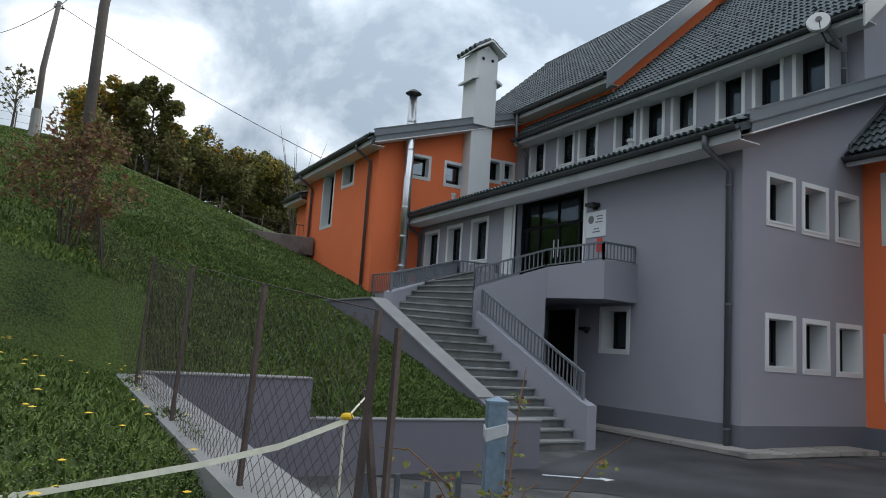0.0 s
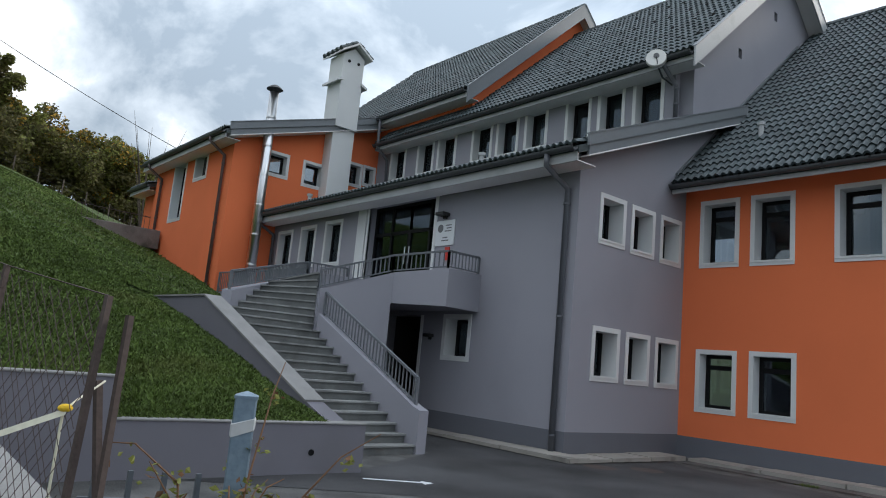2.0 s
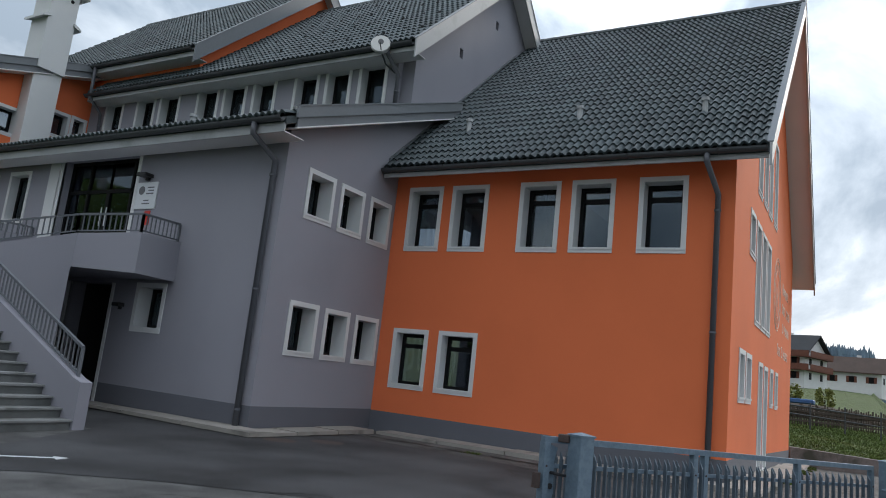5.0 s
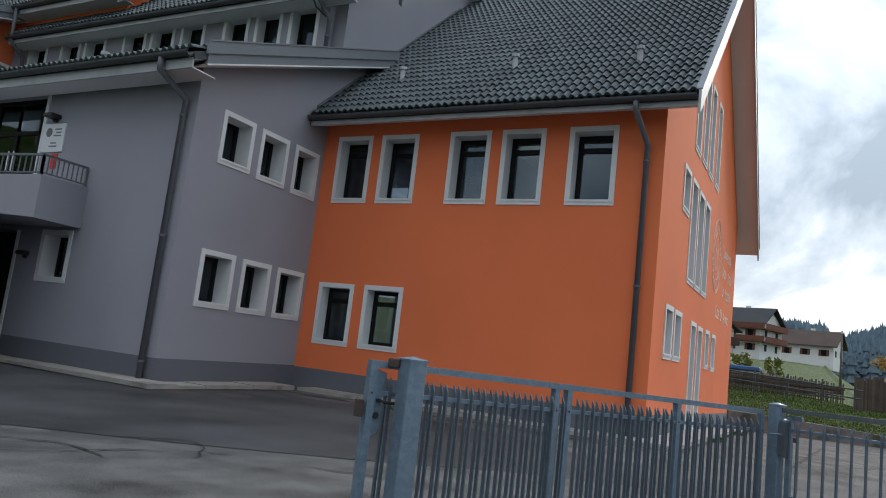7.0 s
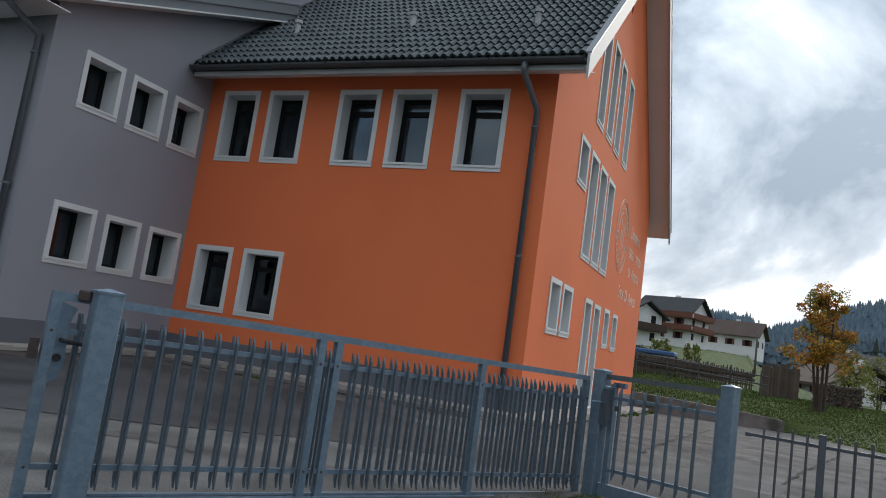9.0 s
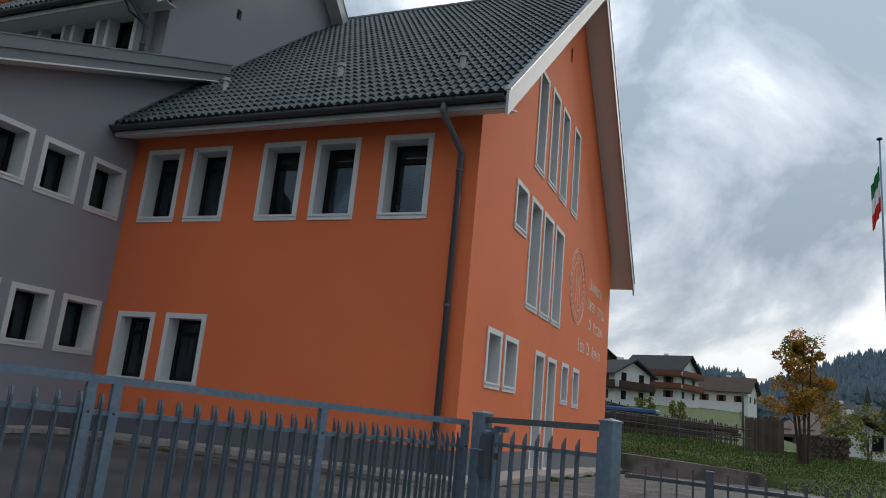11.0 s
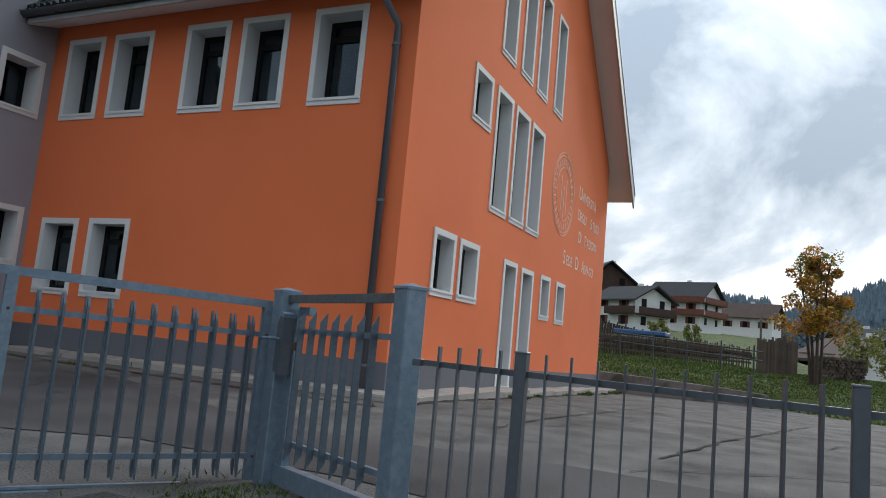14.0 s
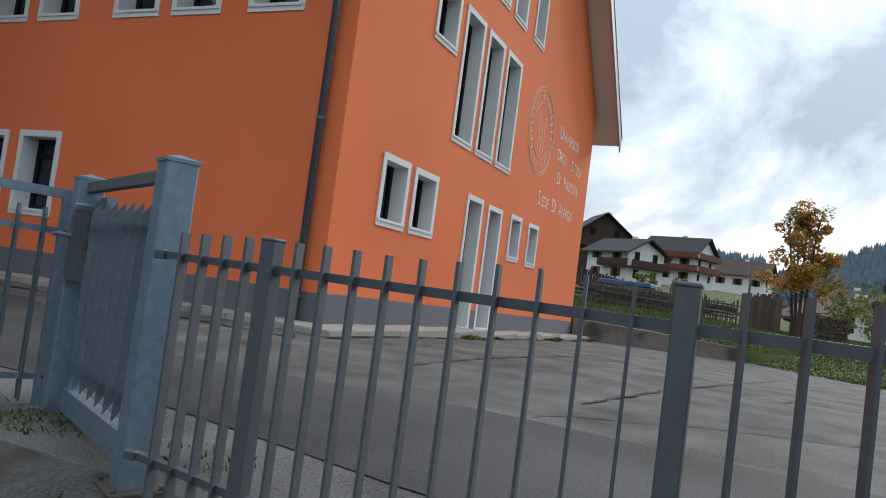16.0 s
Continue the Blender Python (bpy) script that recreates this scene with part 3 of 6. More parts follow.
OR_E, OR_Z, OR_RX, OR_RZ = 15.12, 6.35, 22.93, 13.24
k_or = (OR_RZ - OR_Z) / (OR_RX - OR_E)
GU_E, GU_Z, GU_RX, GU_RZ = 15.2, 9.60, 20.62, 14.50
k_gu = (GU_RZ - GU_Z) / (GU_RX - GU_E)
BK_Z, BK_RZ = 10.60, 15.62
LT_E, LT_Z, k_lt = 11.22, 6.17, 0.405
WG_E, WG_Z, k_wg = 9.52, 8.60, 0.323


def or_roof(x):
    return OR_Z + k_or * (x - OR_E) if x < OR_RX else OR_RZ - k_or * (x - OR_RX)


def gu_roof(x):
    return GU_Z + k_gu * (x - GU_E) if x < GU_RX else GU_RZ - k_gu * (x - GU_RX)


# orange facade
o_up = [(7.37, 8.31, 4.49, 6.05), (6.17, 7.12, 4.49, 6.05), (4.45, 5.40, 4.49, 6.06), (3.26, 4.20, 4.49, 6.06), (1.81, 2.77, 4.49, 6.06)]
o_low = [(7.36, 8.31, 1.29, 2.66), (6.11, 7.09, 1.29, 2.67)]
part("wall", wall(PX, 1.32, 8.7, 0.72, lambda u: 6.5, inset(o_up + o_low)), ORANGE, school, "orange rendered wall")
part("plinth", wall(on_x(15.793), 0.929, 8.7, 0.05, lambda u: 0.735, []), PLINTH, school, "dark grey plinth")
for w in o_up:
    window(school, PX, *w, transom=0.30, blind=0.0)
for w in o_low:
    window(school, PX, *w, transom=0.28, blind=0.0, depth=0.26)
# gable wall
g_top = [(19.22, 20.05, 6.62, 9.03), (20.41, 21.22, 6.66, 9.1), (21.52, 22.34, 6.66, 9.1), (22.91, 23.73, 6.70, 9.15)]
g_mid = [(18.04, 18.95, 4.94, 5.98), (19.19, 20.13, 3.55, 5.98), (20.32, 21.27, 3.55, 5.97), (21.45, 22.42, 3.55, 5.97)]
g_low = [(16.95, 17.84, 1.78, 2.85), (18.01, 18.92, 1.78, 2.84), (22.90, 23.72, 1.75, 2.79), (24.28, 25.13, 1.72, 2.77)]
g_doors = [(20.28, 21.14, 0.17, 2.80), (21.44, 22.32, 0.15, 2.77)]
g_vent = [(22.0, 22.2, 10.6, 11.0)]
g_holes = inset(g_top + g_mid + g_low + g_doors) + g_vent
part("wall", wall(PG, 15.8, 29.8, -0.2, lambda u: or_roof(u) - 0.20, g_holes, cuts=(OR_RX,)), ORANGE, school, "orange rendered gable wall")
part("plinth", wall(on_y(0.932), 16.16, 29.8, -0.3, lambda u: 0.75 - 0.0235 * (u - 15.8), inset(g_doors), 0.02), PLINTH, school, "dark grey plinth")
for w in g_top + g_mid + g_low:
    window(school, PG, *w, depth=0.235, blind=0.0)
for w in g_doors:
    d = window(school, PG, *w, name="door", depth=0.235, transom=0.32)
    bm = BM()
    slab(bm, PG, w[0] + 0.2, w[0] + 0.24, 1.15, 1.35, 0.215, 0.235)
    slab(bm, PG, w[0] + 0.2, w[0] + 0.36, 1.28, 1.31, 0.195, 0.22)
    part("door_handle", bm, STEEL, d)
bm = BM()
slab(bm, PG, 22.0, 22.2, 10.6, 11.0, 0.12, 0.14)
part("vent", bm, DARKF, school)
bm = BM()
box(bm, 29.42, 29.8, 1.32, 8.7, 0.05, 6.4)
part("wall", bm, ORANGE, school)
# grey end wall and upper gable
e_up = [(12.58, 13.48, 4.53, 5.60), (13.68, 14.565, 4.50, 5.58), (14.79, 15.64, 4.48, 5.58)]
e_low = [(12.56, 13.48, 1.75, 2.85), (13.69, 14.565, 1.74, 2.83), (14.78, 15.68, 1.73, 2.82)]
part("wall", wall(PE, FX, 15.95, 0.75, lambda u: LT_Z + k_lt * (u - LT_E) - 0.12, inset(e_up + e_low), 0.40), GREY, school, "lilac-grey rendered wall")
part("plinth", wall(PE, FX, 15.95, 0.05, lambda u: 0.75, [], 0.40), PLINTH, school, "dark grey plinth")
for w in e_up + e_low:
    window(school, PE, *w, depth=0.36)
part("wall", wall(PE, 15.95, 25.5, 6.0, lambda u: gu_roof(u) - 0.2, [(18.06, 18.24, 10.55, 10.82), (20.05, 20.23, 12.40, 12.67)], cuts=(GU_RX,)), GREY, school, "grey rendered upper gable")
for a, b in ((18.06, 10.55), (20.05, 12.40)):
    bm = BM()
    slab(bm, PE, a, a + 0.18, b, b + 0.27, 0.1, 0.12)
    part("vent", bm, DARKF, school)
# grey front
f_win = [(20.40, 21.42, 4.40, 5.68), (18.93, 19.90, 4.38, 5.71), (17.44, 18.42, 4.36, 5.75)]
f_low = [(11.54, 12.51, 1.91, 2.97)]
f_ent, f_base = (13.20, 16.08, 3.45, 5.93), (13.36, 14.90, 0.30, 2.94)
part("wall", wall(PF, 9.1, 21.75, 0.75, lambda u: 6.2, inset(f_win + f_low) + [f_ent, f_base], 0.40), GREY, school, "grey rendered front wall")
part("plinth", wall(PF, 9.1, 21.75, 0.05, lambda u: 0.75, [f_base], 0.40), PLINTH, school, "dark grey plinth")
for w in f_win:
    window(school, PF, *w, depth=0.20)
for w in f_low:
    window(school, PF, *w, depth=0.34, blind=0.0)
# entrance: glazed screen with double door
bm = BM()
slab(bm, PF, 16.22, 16.62, 3.45, 5.95, -0.03, 0.02)
ent = part("entrance", bm, WHITE, school, "glazed entrance screen with dark frames")
for a, b in ((16.08, 16.18), (13.10, 13.20)):
    bm = BM()
    slab(bm, PF, a, b, 3.45, 5.93, -0.02, 0.05)
    part("jamb", bm, WHITE, ent)
bm = BM()
for a, b, c, d in ((13.20, 16.08, 5.85, 5.93), (13.20, 16.08, 5.12, 5.20), (13.20, 16.08, 3.45, 3.53), (13.20, 13.28, 3.53, 5.85), (16.00, 16.08, 3.53, 5.85), (15.24, 15.32, 3.53, 5.85), (13.60, 13.68, 3.53, 5.85), (14.41, 14.53, 3.53, 5.12)):
    slab(bm, PF, a, b, c, d, 0.22, 0.30)
part("door_frame", bm, DARKF, ent)
for a, b in ((13.28, 13.60), (13.68, 14.41), (14.53, 15.24), (15.32, 16.00)):
    for c, d in ((3.53, 5.12), (5.20, 5.85)):
        bm = BM()
        slab(bm, PF, a, b, c, d, 0.255, 0.262)
        part("pane", bm, GLASS, ent).visible_shadow = False
for a in (14.38, 14.56):
    part("door_handle", tube(BM(), [PF(a, 4.3, 0.18), PF(a, 4.75, 0.18)], 0.014, 8), STEEL, ent)
# basement doorway
bm = BM()
slab(bm, PF, 13.26, 13.36, 0.30, 2.94, -0.015, 0.05)
dwy = part("basement_doorway", bm, WHITE, school, "dark open basement doorway")
bm = BM()
slab(bm, PF, 14.90, 15.00, 0.30, 2.94, -0.015, 0.05)
part("jamb", bm, WHITE, dwy)
# passage lining; the doorway's darkness is painted into its near-black colour
bm = BM()
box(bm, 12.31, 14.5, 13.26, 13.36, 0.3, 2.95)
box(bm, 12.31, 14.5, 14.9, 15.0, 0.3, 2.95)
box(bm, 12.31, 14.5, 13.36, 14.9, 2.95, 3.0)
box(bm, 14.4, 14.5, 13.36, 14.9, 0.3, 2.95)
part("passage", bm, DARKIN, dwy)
# upper row of windows
u_win = [(19.95, 20.92, 8.20, 9.52), (18.36, 19.31, 8.20, 9.50), (17.20, 18.18, 8.20, 9.50), (15.49, 16.46, 8.20, 9.52), (14.35, 15.32, 8.20, 9.52), (13.20, 14.12, 8.20, 9.50), (11.64, 12.55, 8.14, 9.48), (10.54, 11.43, 8.16, 9.48), (9.38, 10.31, 8.14, 9.50)]
part("wall", wall(PU, 9.08, 21.75, 7.3, lambda u: 9.88, inset(u_win)), GREY, school, "grey rendered upper wall")
for w in u_win:
    window(school, PU, *w, depth=0.26, blind=0.0)
# taller rear block
part("wall", wall(on_y(16.6), 15.75, 25.5, 9.5, lambda u: (BK_Z + k_gu * (u - GU_E) if u < GU_RX else BK_RZ - k_gu * (u - GU_RX)) - 0.2, [], cuts=(GU_RX,)), ORANGE, school, "orange rear gable")
bm = BM()
box(bm, 15.75, 16.13, 16.98, 26.6, 9.88, 10.9)
box(bm, 15.75, 16.13, 22.13, 26.6, 7.3, 9.88)
box(bm, 16.13, 25.5, 26.2, 26.6, 7.0, 11.0)
part("wall", bm, ORANGE, school)
# far wing
w_win = [(11.23, 12.11, 7.57, 8.46), (12.64, 13.50, 7.50, 8.45), (14.25, 15.11, 7.96, 8.88), (15.13, 15.70, 8.10, 8.90)]
part("wall", wall(PWY, WING_X, 15.75, 2.6, lambda u: WG_Z + k_wg * (u - WG_E) - 0.1, inset(w_win)), ORANGE, school, "orange wing wall")
for w in w_win:
    window(school, PWY, *w, depth=0.26)
wx_win = [(25.78, 27.08, 6.13, 8.45), (23.82, 25.03, 7.45, 8.50)]
part("wall", wall(PWX, WING_Y + 0.38, 29.0, 2.6, lambda u: 8.72, inset(wx_win)), ORANGE, school, "orange wing wall")
for w in wx_win:
    window(school, PWX, *w, depth=0.30)
bm = BM()
box(bm, 10.4, 15.75, 29.0, 31.2, 3.0, 8.1)
part("wall", bm, ORANGE, school)

# added floors and partitions behind the panes; their near-black colour paints the dimness
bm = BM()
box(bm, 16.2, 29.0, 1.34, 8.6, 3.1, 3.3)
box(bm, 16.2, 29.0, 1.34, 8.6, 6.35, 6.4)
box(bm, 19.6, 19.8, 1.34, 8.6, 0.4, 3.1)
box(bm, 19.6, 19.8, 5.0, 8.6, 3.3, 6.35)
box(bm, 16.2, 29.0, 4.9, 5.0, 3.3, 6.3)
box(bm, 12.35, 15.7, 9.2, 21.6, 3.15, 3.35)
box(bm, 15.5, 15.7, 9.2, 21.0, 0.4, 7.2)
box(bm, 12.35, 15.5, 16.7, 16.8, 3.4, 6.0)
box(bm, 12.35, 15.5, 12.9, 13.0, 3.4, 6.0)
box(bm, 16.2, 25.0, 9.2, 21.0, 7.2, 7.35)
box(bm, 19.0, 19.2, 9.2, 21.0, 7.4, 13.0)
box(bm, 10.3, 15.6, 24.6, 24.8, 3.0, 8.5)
part("added_inner_wall", bm, DARKIN, school)

# roofs
T = 0.16


def roof(xe, ze, xr, zr, y0, y1, label, mirror=True, singles=0, far=None, skip=None):
    bm = BM()
    pts = [(xe, ze - 0.02), (xr, zr - 0.02), (xr, zr - T - 0.05), (xe + 0.02, ze - T)]
    profile(bm, pts, y0, y1)
    if mirror:
        fx = far or 2 * xr - xe
        k = (zr - ze) / (xr - xe)
        profile(bm, [(xr, zr), (fx, zr - k * (fx - xr)), (fx, zr - k * (fx - xr) - T), (xr, zr - T - 0.05)], y0, y1)
    ob = part("roof", bm, [TILE, SOFFIT], school, label)
    for p in ob.data.polygons:
        if p.normal.z < -0.3:
            p.material_index = 1
    tiles(ob, xe - 0.02, ze, xr, zr, y0 + 0.03, y1 - 0.03, singles, skip=skip)
    if mirror:
        bm = BM()
        n = round((y1 - y0) / 0.38)
        for i in range(n):
            a, b = y0 + (y1 - y0) * i / n, y0 + (y1 - y0) * (i + 1) / n
            tube(bm, [(xr, a - 0.02, zr + 0.02), (xr, b, zr + 0.03)], 0.13, 8, 0.11)
        part("ridge_tiles", bm, TILE, ob)
    return ob


roof(OR_E, OR_Z, OR_RX, OR_RZ, 0.30, 8.68, "steep grey tiled roof over the orange block", far=30.8, singles=10)
roof(GU_E, GU_Z, GU_RX, GU_RZ, 8.25, 21.2, "steep grey tiled roof over the grey block", skip=lambda p: p.y > 16.6 and p.x > 16.1)
roof(GU_E, BK_Z, GU_RX, BK_RZ, 16.22, 26.7, "steep grey tiled roof over the rear block")
roof(LT_E, LT_Z, 15.74, LT_Z + k_lt * (15.74 - LT_E), 8.22, 21.70, "shallow grey tiled lean-to roof", mirror=False)
roof(WG_E, WG_Z, 15.74, WG_Z + k_wg * (15.74 - WG_E), 21.2, 29.2, "shallow grey tiled wing roof", mirror=False)
roof(9.85, 7.95, 14.0, 9.2, 29.2, 31.6, "shallow grey tiled roof", mirror=False)


def verge(x0, z0, x1, z1, y, h, material, low=0.0, t=0.045, name="verge_board"):
    """A sloping board in the plane of a gable, h deep below the roof line."""
    bm = BM()
    profile(bm, [(x0, z0 + 0.07), (x1, z1 + 0.07), (x1, z1 - h), (x0, z0 - h)], y - t, y)
    ob = part(name, bm, material, school)
    bm = BM()
    profile(bm, [(x0, z0 + 0.10), (x1, z1 + 0.10), (x1, z1 + 0.072), (x0, z0 + 0.072)], y - t - 0.02, y + 0.06)
    part("capping", bm, SHEET, ob)
    return ob


verge(OR_E - 0.05, OR_Z - 0.03, OR_RX, OR_RZ + 0.03, 0.30, 0.36, VERGE)
verge(30.8, OR_RZ - k_or * (30.8 - OR_RX), OR_RX, OR_RZ + 0.03, 0.30, 0.36, VERGE)
verge(GU_E - 0.05, GU_Z - 0.03, GU_RX, GU_RZ + 0.03, 8.25, 0.42, VERGE)
verge(GU_RX + 5.0, GU_RZ - k_gu * 5.0, GU_RX, GU_RZ + 0.03, 8.25, 0.42, VERGE)
verge(GU_E - 0.05, BK_Z - 0.03, GU_RX, BK_RZ + 0.03, 16.22, 0.48, SHEET)
verge(GU_RX + 5.0, BK_RZ - k_gu * 5.0, GU_RX, BK_RZ + 0.03, 16.22, 0.48, SHEET)
# wide sheet-metal verges of the two shallow roofs, stepped in two bands
for x0, z0, x1, k, y in ((LT_E + 0.25, LT_Z + 0.10, 17.6, k_lt, 8.22), (WG_E + 0.1, WG_Z + 0.04, 15.7, k_wg, 21.2)):
    z1 = z0 + k * (x1 - x0)
    verge(x0, z0 + 0.10, x1, z1 + 0.10, y, 0.16, SHEET, t=0.06)
    verge(x0 + 0.05, z0 - 0.06, x1, z1 - 0.08, y + 0.04, 0.17, SHEET, t=0.06)
    bm = BM()
    profile(bm, [(x0 + 0.05, z0 - 0.23), (x1, z1 - 0.25), (x1, z1 - 0.28), (x0 + 0.05, z0 - 0.26)], y - 0.03, y + 0.5)
    part("soffit", bm, SOFFIT, school)
bm = BM()
profile(bm, [(15.74, LT_Z + k_lt * (15.74 - LT_E)), (17.6, LT_Z + k_lt * (17.6 - LT_E)), (17.6, LT_Z + k_lt * (17.6 - LT_E) - 0.2), (15.74, LT_Z + k_lt * (15.74 - LT_E) - 0.2)], 8.24, 8.68)
part("flashing", bm, SHEET, school)
# flashing where the steep roof meets the grey gable
verge(15.3, or_roof(15.3) + 0.06, GU_RX + 0.9, or_roof(GU_RX + 0.9) + 0.06, 8.69, 0.02, SHEET, t=0.03, name="flashing")


def eave(xe, ze, y0, y1, fascia=0.17, back=0.55, rise=0.0):
    """Half-round gutter, pale fascia board and boarded soffit."""
    bm = BM()
    n = 8
    outer = [(xe - 0.07 - 0.085 * math.cos(math.pi * k / n), ze - 0.02 - 0.085 * math.sin(math.pi * k / n)) for k in range(n + 1)]
    inner = [(xe - 0.07 - 0.073 * math.cos(math.pi * k / n), ze - 0.02 - 0.073 * math.sin(math.pi * k / n)) for k in range(n, -1, -1)]
    profile(bm, outer + inner, y0, y1)
    g = part("gutter", bm, GUTTER, school)
    m = max(2, round((y1 - y0) / 0.8))
    for k in range(m + 1):
        bm = BM()
        y = y0 + 0.02 + (y1 - y0 - 0.04) * k / m
        profile(bm, [(xe - 0.165, ze - 0.015), (xe - 0.07, ze - 0.12), (xe + 0.01, ze - 0.06), (xe + 0.01, ze - 0.075), (xe - 0.07, ze - 0.135), (xe - 0.18, ze - 0.02)], y - 0.012, y + 0.012)
        part("gutter_bracket", bm, GUTTER, g)
    bm = BM()
    box(bm, xe + 0.015, xe + 0.05, y0, y1, ze - 0.12 - fascia, ze - 0.09)
    part("fascia_board", bm, VERGE, school)
    bm = BM()
    profile(bm, [(xe + 0.05, ze - 0.12 - fascia), (xe + back, ze - 0.12 - fascia + rise), (xe + back, ze - 0.10 - fascia + rise), (xe + 0.05, ze - 0.10 - fascia)], y0, y1)
    part("soffit", bm, SOFFIT, school)


eave(OR_E, OR_Z - 0.02, 0.32, 8.66, 0.08, 0.66, 0.2)
eave(GU_E, GU_Z - 0.02, 8.3, 21.2, 0.10, 0.54)
eave(GU_E, BK_Z - 0.02, 16.3, 21.4, 0.13, 0.54)
eave(LT_E, LT_Z - 0.02, 8.25, 21.68, 0.17, 0.58)
eave(WG_E, WG_Z - 0.02, 21.25, 29.15, 0.15, 0.53)
eave(9.85, 7.93, 29.2, 31.6, 0.13, 0.5)

# downpipes
downpipe(school, [(OR_E - 0.07, 1.36, OR_Z - 0.1), (OR_E - 0.07, 1.36, OR_Z - 0.25), (15.71, 1.24, OR_Z - 0.72), (15.71, 1.24, 0.36)])
downpipe(school, [(LT_E - 0.07, 8.95, LT_Z - 0.1), (LT_E - 0.07, 8.95, LT_Z - 0.32), (FX - 0.08, 8.94, LT_Z - 0.65), (FX - 0.08, 8.94, 0.36)], r=0.06)
downpipe(school, [(LT_E - 0.07, 21.5, LT_Z - 0.1), (LT_E - 0.07, 21.5, LT_Z - 0.3), (FX - 0.1, 21.6, LT_Z - 0.6), (FX - 0.1, 21.6, 3.5)])
downpipe(school, [(GU_E - 0.07, 9.02, GU_Z - 0.1), (GU_E - 0.07, 9.02, GU_Z - 0.25), (15.66, 9.0, GU_Z - 0.6), (15.66, 9.0, 8.1)])
downpipe(school, [(GU_E - 0.07, 20.95, BK_Z - 0.1), (GU_E - 0.07, 20.95, GU_Z - 0.15), (15.6, 20.95, GU_Z - 0.55), (15.66, 20.95, 8.2)])
downpipe(school, [(WG_E - 0.07, 22.25, WG_Z - 0.1), (WG_E - 0.07, 22.25, WG_Z - 0.25), (10.0, 22.27, WG_Z - 0.6), (10.0, 22.27, 3.4)], BROWNP)
downpipe(school, [(WG_E - 0.07, 28.2, WG_Z - 0.1), (WG_E - 0.07, 28.2, WG_Z - 0.25), (10.0, 28.22, WG_Z - 0.6), (10.0, 28.22, 4.9)], BROWNP)

# chimney on the wing
CX, CY = 13.82, 21.1
bm = BM()
box(bm, CX - 0.455, CX + 0.435, CY + 0.12, WING_Y, 7.2, 10.0, 0.01)
chim = part("chimney", bm, WHITE, school, "white rendered chimney with a small tiled cap")
part("shaft", box(BM(), CX - 0.46, CX + 0.44, CY, CY + 0.9, 9.8, 12.55, 0.012), WHITE, chim)
for s in (-1, 1):
    a, b = CX - 0.01 + s * 0.38, CX - 0.01 + s * 0.64
    part("ledge", prism(BM(), [(a, CY - 0.08), (b, CY - 0.08), (b, CY + 0.98), (a, CY + 0.98)][::s], [11.52, 11.42, 11.42, 11.52][::s], [11.62, 11.50, 11.50, 11.62][::s]), WHITE, chim)
bm = BM()
profile(bm, [(CX - 0.64, 12.5), (CX, 12.92), (CX + 0.64, 12.5), (CX + 0.64, 12.57), (CX, 13.0), (CX - 0.64, 12.57)], CY - 0.25, CY + 1.15)
profile(bm, [(CX - 0.46, 12.52), (CX + 0.44, 12.52), (CX, 12.84)], CY, CY + 0.9)
part("cap", bm, WHITE, chim)
bm = BM()
for i in range(5):
    for s in (-1, 1):
        for k in range(3):
            tube(bm, [(CX + s * (0.02 + 0.21 * k), CY - 0.13 + 0.29 * i, 13.01 - 0.138 * k), (CX + s * (0.25 + 0.21 * k), CY - 0.13 + 0.29 * i, 12.87 - 0.138 * k)], 0.08, 6, 0.10)
part("cap_tiles", bm, TILE, chim)
for a in (CX - 0.2, CX + 0.2):
    part("smoke_hole", tube(BM(), [(a, CY - 0.015, 12.3), (a, CY + 0.03, 12.3)], 0.06, 12), DARKF, chim)
# steel flue
UX, UY = 11.04, 21.36
flue = part("flue", tube(BM(), [(UX, UY, 3.5), (UX, UY, 10.3)], 0.16, 16), STEEL, school, "stainless steel flue pipe", smooth=True)
for z in np.arange(4.4, 10.2, 1.0):
    part("clamp", tube(BM(), [(UX, UY, z), (UX, UY, z + 0.05)], 0.168, 16), STEEL, flue)
    part("wall_bracket", box(BM(), UX - 0.02, UX + 0.02, UY + 0.14, WING_Y, z, z + 0.04), STEEL, flue)
part("rain_cap", tube(BM(), [(UX, UY, 10.42), (UX, UY, 10.52), (UX, UY, 10.58)], 0.28, 16, 0.05), BLACKM, flue)
for a in range(3):
    q = Vector((UX + 0.14 * math.cos(a * 2.1), UY + 0.14 * math.sin(a * 2.1), 10.25))
    part("cap_strut", tube(BM(), [q, q + Vector((0, 0, 0.2))], 0.01, 6), BLACKM, flue)


def roof_vent(x, y, z, h=0.3):
    v = part("roof_vent", tube(BM(), [(x, y, z - 0.1), (x, y, z + h)], 0.06, 10), VERGE, school, "small grey roof vent pipe")
    part("vent_cap", tube(BM(), [(x, y, z + h - 0.02), (x, y, z + h + 0.05)], 0.09, 10), VERGE, v)


for x, y in ((16.55, 7.3), (16.70, 4.5), (16.50, 1.7)):
    roof_vent(x, y, or_roof(x) + 0.03, 0.30)
for y in (11.9, 20.0):
    roof_vent(12.1, y, LT_Z + k_lt * (12.1 - LT_E) + 0.03, 0.25)

